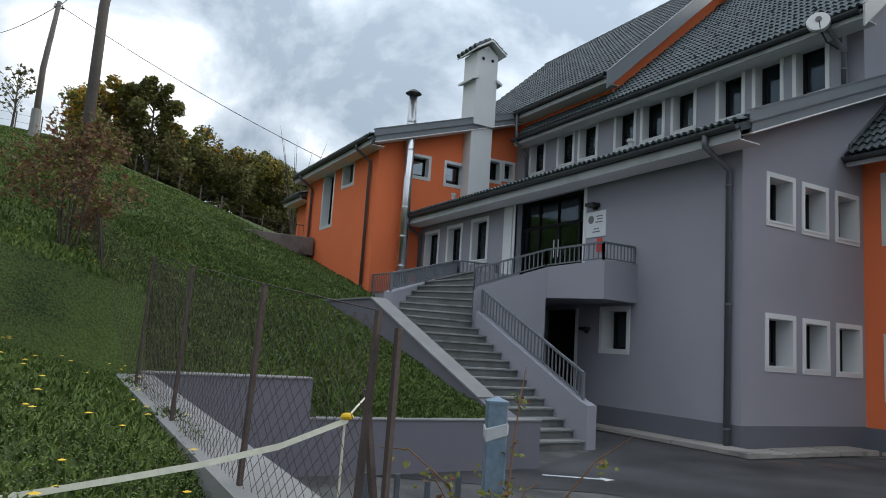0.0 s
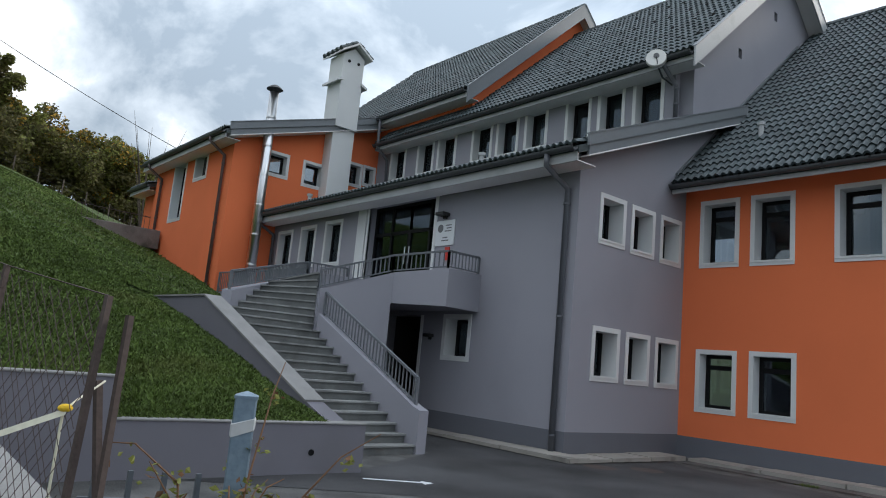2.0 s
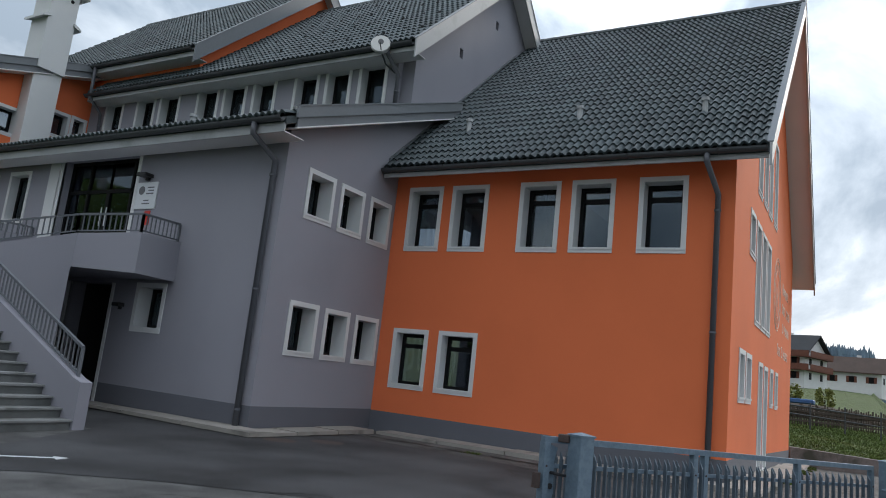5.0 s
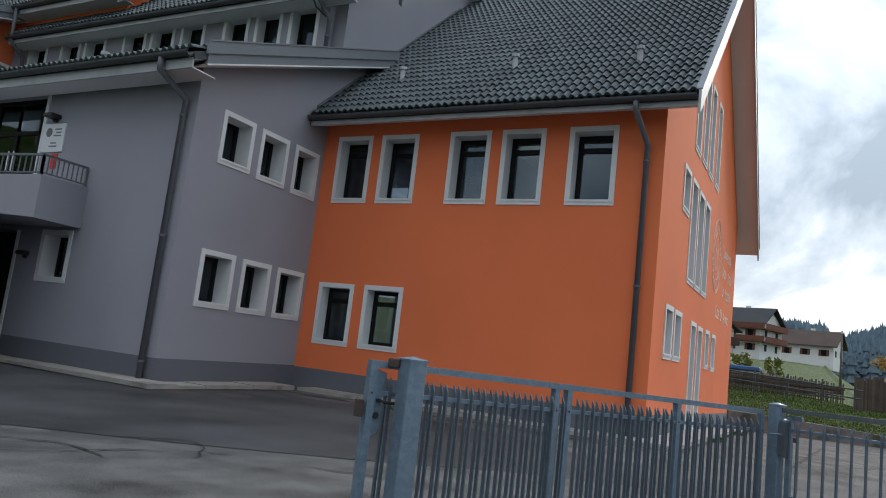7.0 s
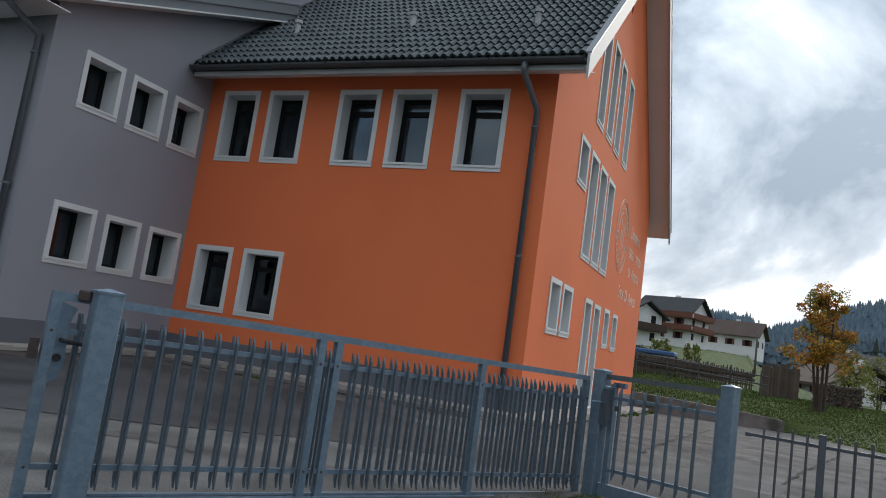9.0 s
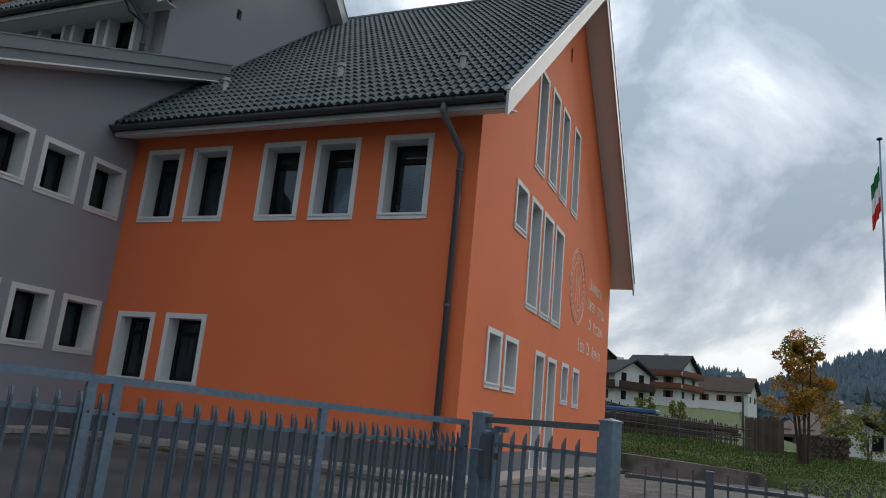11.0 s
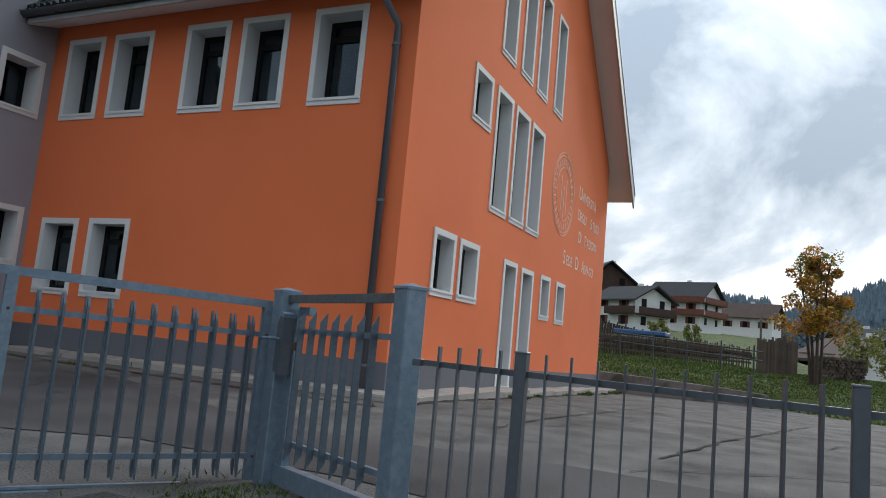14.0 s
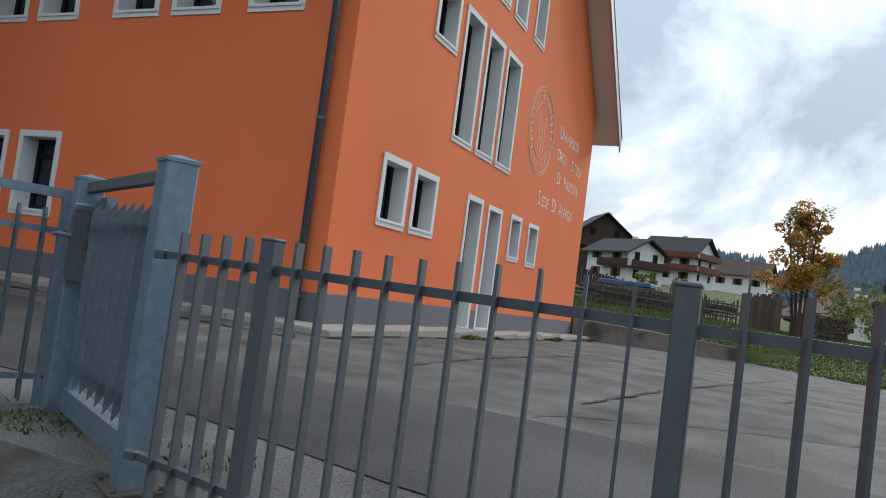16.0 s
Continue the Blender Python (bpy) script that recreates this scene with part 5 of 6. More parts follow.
# picket fence along the yard: flat bars on edge, through-bolted to two rails
F0, FD = Vector((9.539, -2.968, 0)), Vector((-0.1806, -0.9836, 0))
PN = Vector((0.987, 0.158, 0))
for lo, hi in ((-0.46, 0.0), (0.0, 1.08), (1.08, 2.16), (2.16, 3.24), (3.24, 4.32), (4.32, 5.40), (5.40, 6.48)):
    a, b = F0 + FD * lo, F0 + FD * hi
    fence = thing("picket_fence", gz(a, 0.22), "grey painted steel picket fence panel", "fence", "fence panels along the yard")
    for name, z, w in (("upper_rail", 1.048, 0.026), ("lower_rail", 0.448, 0.026)):
        rail_ = part(name, beam(BM(), gz(a, z) + PN * 0.012, gz(b, z) + PN * 0.012, w, 0.022), FENCEM, fence)
    m = max(4, round((hi - lo) / 0.098))
    for k in range(1, m):
        q = a.lerp(b, k / m)
        jig = 0.004 * math.sin(k * 7.3 + lo * 5)
        p = part("picket", beam(BM(), gz(q, 0.30), gz(q, 1.122 + jig), 0.0075, 0.042, up=PN), FENCEM, fence)
    part("post", box(BM(), b.x - 0.025, b.x + 0.025, b.y - 0.022, b.y + 0.022, -0.1, 1.124, 0.003), FENCEM, fence)
    part("post_cap", box(BM(), b.x - 0.027, b.x + 0.027, b.y - 0.024, b.y + 0.024, 1.120, 1.130, 0.003), FENCEM, fence)
    for z in (1.048, 0.448):
        if lo < 0:
            part("clamp", box(BM(), a.x - 0.014, a.x + 0.014, a.y - 0.01, a.y + 0.03, z - 0.014, z + 0.014, 0.003), FENCEM, fence)
# low bar fence beside the drive
low = thing("low_bar_fence", (2.0, 2.45, 0.4), "low grey steel bar fence beside the drive", "fence")
a, b = Vector((1.80, 2.62, 0)), Vector((2.25, 2.42, 0))
part("rail", beam(BM(), gz(a, 1.17), gz(b, 1.17), 0.02, 0.04), FENCEM, low)
part("rail", beam(BM(), gz(a, 0.6), gz(b, 0.6), 0.02, 0.04), FENCEM, low)
for k in range(4):
    q = a.lerp(b, (k + 0.4) / 4)
    part("picket", box(BM(), q.x - 0.009, q.x + 0.009, q.y - 0.009, q.y + 0.009, 0.4, 1.29), FENCEM, low)

# ---- wire fence up the hill ----
wire = thing("wire_fence", (1.6, 5.0, 1.1), "rusty chain-link fence on leaning steel posts", "fence")
posts = [(1.76, 2.27, 1.86, 0.02), (1.64, 2.30, 1.92, 0.07), (1.50, 3.2, 2.04, 0.03), (1.48, 4.95, 2.24, 0.03), (1.48, 6.95, 2.46, 0.03), (1.2, 8.4, 2.95, -0.1), (1.0, 10.6, 3.65, 0.02)]
tops = []
for x, y, z, lean in posts:
    base = Vector((x, y, (height(x, y) if y > 7 else 1.05 + 0.045 * (y - 2.3)) - 0.05))
    if y < 3:
        base.z = 0.35
    top = Vector((x + lean, y, z))
    part("post", beam(BM(), base, top, 0.021, 0.021, up=(1, 0.3, 0)), RUST, wire)
    tops.append((base, top))
part("brace", beam(BM(), (1.95, 2.46, 0.35), (1.78, 2.52, 1.62), 0.024, 0.024, up=(1, 0.3, 0)), RUST, wire)
bm = BM()
for (b0, t0), (b1, t1) in zip(tops[1:], tops[2:]):
    b0 = Vector((b0.x, b0.y, max(b0.z, 1.05)))
    span = (t1 - t0).length
    h = min((t0 - b0).length, (t1 - b1).length)
    nn = max(4, round(span / 0.075))
    rows = max(3, round(h / 0.075))
    for sgn in (1, -1):
        for k in range(-rows, nn):
            pts = []
            for r in range(rows + 1):
                u = (k + r if sgn > 0 else nn - k - r) / nn
                if -0.001 <= u <= 1.001:
                    f = r / rows
                    pts.append(b0.lerp(b1, u).lerp(t0.lerp(t1, u), f * 0.97) + Vector((0.006 * sgn * (1 if r % 2 else -1), 0, 0)))
            if len(pts) > 1:
                tube(bm, [pts[0], pts[-1]], 0.0016, 3)
    tube(bm, [t0, t1], 0.003, 3)
part("mesh", bm, RUST, wire, "dark chain-link mesh")["kind"] = "stuff"
tape = thing("barrier_tape", (1.0, 2.6, 1.2), "slack dirty white barrier tape tied to a fence post", "tape")
t_pts = [Vector((1.66, 2.38, 1.52)), Vector((1.45, 2.5, 1.41)), Vector((1.2, 2.62, 1.33)), Vector((0.95, 2.72, 1.27)), Vector((0.72, 2.80, 1.22)), Vector((0.45, 2.9, 1.17))]
bm = BM()
vs = [(bm.verts.new(p + Vector((0, 0, 0.012))), bm.verts.new(p - Vector((0.006, 0.004, 0.012)))) for p in t_pts]
for (a, b), (c, d) in zip(vs, vs[1:]):
    bm.faces.new((a, c, d, b))
part("band", bm, TAPE, tape)
bm = BM()
bmesh.ops.create_icosphere(bm, subdivisions=2, radius=0.018, matrix=Matrix.Translation((1.655, 2.39, 1.53)) @ Matrix.Diagonal((1.4, 1, 0.8, 1)))
part("insulator", bm, YELLOW, tape)
part("cord", tube(BM(), [(1.66, 2.39, 1.53), (1.70, 2.42, 1.56), (1.74, 2.46, 1.58), (1.80, 2.5, 1.62)], 0.004, 5), TAPE, tape)
part("cord", tube(BM(), [(1.652, 2.40, 1.52), (1.65, 2.40, 1.25), (1.645, 2.4, 0.8)], 0.005, 5), TAPE, tape)
stake = thing("white_stake", (0.60, 2.85, 0.9), "short white plastic stake in the grass", "stake")
part("shaft", box(BM(), 0.583, 0.617, 2.833, 2.867, 0.75, 1.20, 0.005), SIGNW, stake)

# ---- plants ----


def leaf_cloud(centres, n, size, rng, squash=1.0, shell=0.55):
    """Many small leaf blades scattered through round masses, thinning towards the middle."""
    verts, faces = [], []
    for _ in range(n):
        c, r = centres[min(len(centres) - 1, int(rng.random() * len(centres)))]
        d = Vector((rng.gauss(0, 1), rng.gauss(0, 1), rng.gauss(0, 1))).normalized()
        rad = r * (shell + (1 - shell) * rng.random()) * (0.85 + 0.3 * noise.noise(d * 2.3 + c))
        p = c + Vector((d.x, d.y, d.z * squash)) * rad
        u = Vector((rng.gauss(0, 1), rng.gauss(0, 1), rng.gauss(0, 0.6))).normalized()
        v = u.orthogonal().normalized()
        v.rotate(Matrix.Rotation(rng.random() * 6.28, 3, u))
        s = size * (0.6 + 0.8 * rng.random())
        k = len(verts)
        w = u.cross(v) * s * 0.12
        verts += [p - u * s * 0.5, p + v * s * 0.32 + w, p + u * s * 0.5, p - v * s * 0.32 + w]
        faces += [(k, k + 1, k + 2), (k, k + 2, k + 3)]
    return verts, faces


def tree(name, at, h, w, leaves, n, size, seed, label, stems=1, clear=0.25, kind_mix=None, squash=1.0, point=0.0):
    rng = random.Random(seed)
    at = Vector(at)
    ob = thing(name, at, label, "tree" if h > 2.5 else "bush")
    bm = BM()
    tips = []
    for s in range(stems):
        lean = Vector((rng.uniform(-1, 1), rng.uniform(-1, 1), 0)) * (0.16 * w if stems > 1 else 0.05 * w)
        root = at + lean * 0.4 - UP * 0.2
        pts = [root + (lean * (f ** 1.3)) + UP * (h * 0.85 * f + 0.2 * f) + Vector((rng.uniform(-1, 1), rng.uniform(-1, 1), 0)) * 0.02 * h * f for f in (0, 0.2, 0.4, 0.6, 0.8, 1.0)]
        tube(bm, pts, 0.024 * h / stems ** 0.5, 8, 0.003 * h)
        for k in range(22 if stems == 1 else 7):
            f = clear + (0.95 - clear) * (k + rng.random()) / (22 if stems == 1 else 7)
            i = min(4, int(f * 5))
            o = pts[i].lerp(pts[i + 1], f * 5 - i)
            a = rng.random() * math.tau
            shrink = max(0.2, min(0.75 + f, 1.22 - point * f)) if point else 1 - abs(f - 0.5) * 1.1
            tip = o + Vector((math.cos(a), math.sin(a), 0.55 + 0.5 * f)) * w * 0.42 * max(0.25, shrink)
            tube(bm, [o, o.lerp(tip, 0.5) + UP * 0.03 * h, tip], 0.007 * h / stems ** 0.5, 5, 0.0015 * h)
            tips.append((tip, max(0.16, 0.15 * w * max(0.4, shrink))))
            tips.append((o.lerp(tip, 0.55), 0.14 * w * max(0.4, shrink)))
            tips.append((o.lerp(tip, 0.8) + Vector((rng.uniform(-1, 1), rng.uniform(-1, 1), rng.uniform(-0.6, 1))) * 0.12 * w, 0.12 * w))
    part("trunk", bm, BARK, ob)
    mixes = kind_mix or [(leaves, 1.0)]
    for m, share in mixes:
        picks = [t for t in tips if rng.random() < 0.3 + share] or tips
        verts, faces = leaf_cloud(picks, int(n * share), size, rng, squash)
        me = from_lists("crown", [v - at for v in verts], faces, [LEAFS[m]])
        c = new("crown", me)
        c.parent = ob
        ORG[c.name] = at
    return ob


def on_hill(az, d):
    x, y = 0.57 + d * math.cos(radians(az)), d * math.sin(radians(az))
    return (x, y, height(x, y) - 0.1)


for az, d, h, w, mix, n, seed, label in (
    (87.4, 56, 6.0, 5.0, [("gold", 0.55), ("green", 0.45)], 5200, 11, "broad golden autumn tree on the hill"),
    (84.0, 55, 8.0, 4.2, [("dark", 0.6), ("green", 0.4)], 4800, 12, "tall dark half-bare tree on the hill"),
    (81.2, 57, 5.6, 5.4, [("gold", 0.2), ("green", 0.4), ("dark", 0.4)], 4000, 13, "yellowing tree on the hill edge"),
    (79.6, 57, 4.8, 5.0, [("dark", 0.6), ("green", 0.4)], 3000, 14, "dull green tree on the hill edge"),
    (77.3, 58, 5.0, 6.2, [("gold", 0.12), ("green", 0.5), ("dark", 0.38)], 4000, 15, "yellow-topped tree on the hill edge"),
    (74.8, 59, 5.2, 6.2, [("green", 0.7), ("dark", 0.3)], 4000, 16, "dull green tree on the hill edge"),
    (72.3, 60, 5.2, 6.4, [("green", 0.6), ("dark", 0.4)], 4000, 17, "dull green tree on the hill edge"),
    (69.8, 62, 5.4, 6.4, [("green", 0.8), ("dark", 0.2)], 3500, 18, "dull green tree on the hill edge"),
):
    tree("tree", on_hill(az, d), h, w * 1.15, "green", int(n * 3.2), 0.25, seed, label, kind_mix=mix, clear=0.06)
for az, d, seed in ((86.6, 57, 31), (83.2, 56, 32), (80.6, 56, 33), (78.4, 57, 34), (76.0, 58, 35), (73.5, 59, 36), (71.0, 60, 37), (82.4, 58, 38)):
    tree("hedge_bush", on_hill(az, d), 2.4, 6.5, "dark", 5200, 0.24, seed, "dark tangled hedge bush along the hill edge", kind_mix=[("dark", 0.7), ("green", 0.3)], clear=0.0, stems=3)
tree("hill_bush", on_hill(88.2, 8.75), 1.5, 1.5, "red", 4200, 0.05, 41, "reddish-brown half-bare bush beside the fence", kind_mix=[("red", 0.75), ("green", 0.25)], stems=5, clear=0.25)
tree("bare_sapling", on_hill(93.0, 52), 4.0, 3.0, "dark", 160, 0.3, 42, "thin almost bare sapling on the hill")
bm = BM()
rng = random.Random(44)
b0 = Vector(on_hill(72.8, 46))
for k in range(9):
    a, l = rng.uniform(-0.8, 0.8), rng.uniform(5.2, 7.6)
    tip = b0 + Vector((math.sin(a) * 2.4, -0.3, l))
    tube(bm, [b0, b0.lerp(tip, 0.5) + Vector((0, 0, 0.5)), tip], 0.05, 5, 0.006)
single("bare_shrub", bm, BARK, "tall bare twiggy shrub behind the wing", "shrub")


def utility_pole(at, h, r, label, arm=0.0, foot=False):
    at = Vector(at)
    ob = thing("utility_pole", at, label, "utility pole", "poles up the hill")
    part("shaft", tube(BM(), [at - UP * 0.3, at + UP * h * 0.5, at + UP * h + Vector((arm, 0, 0))], r, 12, r * 0.62), POLEW, ob, smooth=True)
    if foot:
        part("concrete_foot", tube(BM(), [at - UP * 0.3, at + UP * 1.3], r * 1.5, 10, r * 1.3), CONC, ob)
    for s in (-1, 1):
        part("insulator", tube(BM(), [at + UP * (h - 0.25) + Vector((s * 0.14 + arm, 0, 0)), at + UP * (h - 0.1) + Vector((s * 0.14 + arm, 0, 0))], 0.035, 8), DISH, ob)
    part("cross_arm", beam(BM(), at + UP * (h - 0.28) + Vector((arm - 0.2, 0, 0)), at + UP * (h - 0.28) + Vector((arm + 0.2, 0, 0)), 0.04, 0.04), GUTTER, ob)
    return at + UP * (h - 0.15) + Vector((arm, 0, 0))


k1 = utility_pole(on_hill(91.6, 34), 6.2, 0.15, "weathered wooden utility pole on a concrete foot", 0.25, True)
k2 = utility_pole(on_hill(88.15, 14.5), 7.6, 0.115, "tall weathered wooden utility pole", 0.35)
k3 = utility_pole(on_hill(96.5, 50), 5.0, 0.14, "distant wooden utility pole", 0.2)


def cable(a, b, sag, name="overhead_cable"):
    a, b = Vector(a), Vector(b)
    pts = [a.lerp(b, k / 20) - UP * sag * 4 * (k / 20) * (1 - k / 20) for k in range(21)]
    single(name, tube(BM(), pts, 0.016, 4), BLACKM, "thin black overhead cable", "cable", "overhead cables")


cable(k1, (13.5, 30.5, 9.35), 0.35)
cable(k1, k2, 0.8)
cable(k1, k3, 0.4)

# small rail and slab on the hill behind the wing
slab_t = thing("hill_slab", (8.3, 27.5, 4.9), "mossy concrete slab with a thin rail on the hillside", "slab")
hx, hy = 8.2, 28.0
hz = height(hx, hy)
part("slab", box(BM(), 7.2, 10.0, 27.4, 29.0, hz - 0.5, hz + 0.22, 0.02), STAINC, slab_t)
part("top_rail", beam(BM(), (7.3, 28.9, hz + 0.95), (10.0, 28.9, hz + 0.9), 0.03, 0.03), RUST, slab_t)
for k in range(15):
    x = 7.3 + 2.7 * k / 14
    part("upright", beam(BM(), (x, 28.9, hz + 0.2), (x, 28.9, hz + 0.94), 0.014, 0.014, up=(1, 0, 0)), RUST, slab_t)
# grazing fence along the hill edge
hf = thing("pasture_fence", on_hill(82, 47), "thin wire pasture fence on stakes along the hill edge", "fence")
prev = None
for az in np.arange(96, 70, -1.6):
    p = Vector(on_hill(az, 46 + 0.35 * (96 - az)))
    part("stake", beam(BM(), p - UP * 0.1, p + UP * 1.1, 0.07, 0.07, up=(1, 0, 0)), WOOD, hf)
    if prev:
        for h in (0.5, 0.95):
            part("wire", beam(BM(), prev + UP * h, p + UP * h, 0.014, 0.014), BLACKM, hf)
    prev = p

# grass: blades in tufts over the near slope, thinner further up
rng = random.Random(7)


def grass(name, area, n, h, label, ok, broad=1.0):
    verts, faces = [], []
    for _ in range(n):
        x, y = area(rng)
        if not ok(x, y):
            continue
        z = height(x, y) - 0.01
        d = math.hypot(x, y)
        a = rng.random() * math.tau
        hh = h * (0.5 + rng.random()) * (1 + 0.9 * max(0, noise.noise(Vector((x * 0.8, y * 0.8, 1)))))
        w = (0.006 + 0.0011 * d) * broad
        c, s = math.cos(a) * w, math.sin(a) * w
        lx, ly = rng.gauss(0, 0.45) * hh, rng.gauss(0, 0.45) * hh
        k = len(verts)
        verts += [(x - c, y - s, z), (x + c, y + s, z), (x + lx * 0.5 + c * 0.7, y + ly * 0.5 + s * 0.7, z + hh * 0.65), (x + lx * 0.5 - c * 0.7, y + ly * 0.5 - s * 0.7, z + hh * 0.65), (x + lx, y + ly, z + hh)]
        faces += [(k, k + 1, k + 2, k + 3), (k + 3, k + 2, k + 4)]
    return tagged(new(name, from_lists(name, verts, faces, [GRASS])), label, "grass", kind="stuff")


grass("lawn_grass", lambda r: (r.uniform(1.6, 6.5), 7.9 + 8.5 * r.random() ** 1.3), 95000, 0.042, "thick green lawn grass beside the stair", in_meadow)
grass("meadow_grass", lambda r: (1.7 - 7.5 * r.random() ** 1.5, 1.2 + 15 * r.random() ** 1.6), 130000, 0.042, "rough meadow grass outside the fence", in_meadow)
grass("hill_grass", lambda r: (r.uniform(-8, 10), 12 + 32 * r.random() ** 1.4), 110000, 0.05, "green grass on the hillside", lambda x, y: in_meadow(x, y) and x < 9.9)
grass("bank_grass", lambda r: (r.uniform(26, 48), r.uniform(-16, 6)), 90000, 0.05, "green grass bank past the yard", lambda x, y: bank_line(x, y) and x < 55, 0.5)
# weeds in the joints along the gate and the building's foot
grass("gate_weeds", lambda r: tuple((G1.lerp(G2, r.random()) - GN * r.uniform(-0.02, 0.28)).xy), 2600, 0.028, "weeds along the gate's foot", lambda x, y: noise.noise(Vector((x * 1.7, y * 1.7, 4))) > 0.1, 0.3)
grass("post_weeds", lambda r: (r.gauss(9.86, 0.28), r.gauss(-1.9, 0.45)), 1600, 0.03, "weeds round the side gate's posts", lambda x, y: noise.noise(Vector((x * 2.3, y * 2.3, 8))) > 0.12, 0.3)
grass("wall_weeds", lambda r: (r.gauss(14.47, 0.05), r.uniform(0.4, 7.8)), 2600, 0.035, "weeds in the joint before the orange wall", lambda x, y: noise.noise(Vector((x, y * 1.1, 16))) > 0.12, 0.4)
grass("foot_weeds", lambda r: (r.uniform(17, 29.5), r.gauss(0.22, 0.08)), 5000, 0.05, "weeds at the edge of the concrete strip", lambda x, y: noise.noise(Vector((x * 0.9, y, 6))) > 0.15 or x > 28.3, 0.4)
# clover mat and dandelions near the fence foot
verts, faces = [], []
for _ in range(9000):
    x, y = 1.6 - 2.6 * rng.random() ** 1.2, 1.6 + 3.2 * rng.random()
    if not in_meadow(x, y) or noise.noise(Vector((x * 1.3, y * 1.3, 9))) < -0.05:
        continue
    z, r, a, k = height(x, y) + rng.uniform(0.02, 0.09), 0.007 + 0.006 * rng.random(), rng.random() * 6.28, len(verts)
    verts += [(x + r * math.cos(a + i * 1.57), y + r * math.sin(a + i * 1.57), z + 0.006 * (i % 2)) for i in range(4)]
    faces.append((k, k + 1, k + 2, k + 3))
tagged(new("clover", from_lists("clover", verts, faces, [GRASS])), "low clover leaves beside the fence", "plants", kind="stuff")
verts, faces = [], []
for _ in range(150):
    x, y = 1.6 - 3.5 * rng.random() ** 1.4, 1.8 + 7 * rng.random() ** 1.3
    if not in_meadow(x, y):
        continue
    z, k, r = height(x, y) + 0.10 + 0.05 * rng.random(), len(verts), 0.016 + 0.008 * rng.random()
    verts += [(x, y, z + 0.006)] + [(x + r * math.cos(i * 1.047), y + r * math.sin(i * 1.047), z) for i in range(6)]
    faces += [(k, k + 1 + i, k + 1 + (i + 1) % 6) for i in range(6)]
tagged(new("dandelions", from_lists("dandelions", verts, faces, [YELLOW])), "small yellow dandelion flowers in the meadow", "flowers", kind="stuff")

# briar beside the wrapped gate post
briar = thing("briar", (2.12, 2.2, 0.35), "thorny rose briar with sparse reddening leaves", "shrub")
rng = random.Random(21)
tips = []
for k in range(11):
    a, l = rng.uniform(0, math.tau), rng.uniform(0.25, 0.62)
    base = Vector((2.14 + rng.uniform(-0.06, 0.06), 2.18 + rng.uniform(-0.05, 0.05), 0.3))
    mid = base + Vector((math.cos(a) * l * 0.35, math.sin(a) * l * 0.35, rng.uniform(0.6, 1.0)))
    tip = mid + Vector((math.cos(a) * l * 0.7, math.sin(a) * l * 0.7, rng.uniform(-0.15, 0.55)))
    part("stem", tube(BM(), [base, mid, mid.lerp(tip, 0.6) + UP * 0.05, tip], 0.006, 5, 0.002), LEAFS["red"], briar)
    tips += [(mid.lerp(tip, 0.3), 0.07), (mid, 0.09), (mid.lerp(tip, 0.7), 0.07)]
for m, n in (("green", 260), ("red", 110)):
    v, f = leaf_cloud(tips, n, 0.034, rng, shell=0.1)
    c = new("leaves", from_lists("leaves", [p - Vector(briar.location) for p in v], f, [LEAFS[m]]))
    c.parent = briar

# ---- the far side: bank, yards and houses ----
lw = thing("low_wall", (31.0, -1.7, -0.1), "low pinkish stained concrete wall under the grass bank", "wall", kind="structure")
bm = BM()
edge = [(29.95, 0.9), (30.8, -1.1), (31.5, -2.8), (32.0, -4.0)]
for (p, q), (z0, z1) in zip(zip(edge, edge[1:]), ((0.53, 0.44), (0.44, 0.35), (0.35, 0.26))):
    prism(bm, [p, (p[0] + 0.6, p[1] + 0.1), (q[0] + 0.6, q[1] + 0.1), q], -0.5, [z0, z0, z1, z1])
bmesh.ops.remove_doubles(bm, verts=bm.verts, dist=1e-4)
part("wall", bm, STAINC, lw)


def far(az, d, el=None):
    x, y = 8.0 + d * math.cos(radians(az)), -4.16 + d * math.sin(radians(az))
    return Vector((x, y, height(x, y) if el is None else 1.14 + d * math.tan(radians(el))))


tree("autumn_tree", far(-2.9, 31), 6.0, 3.3, "rust", 7600, 0.12, 51, "young autumn tree with yellow and rust leaves", stems=4, clear=0.26, kind_mix=[("rust", 0.35), ("gold", 0.35), ("green", 0.3)], point=0.9)


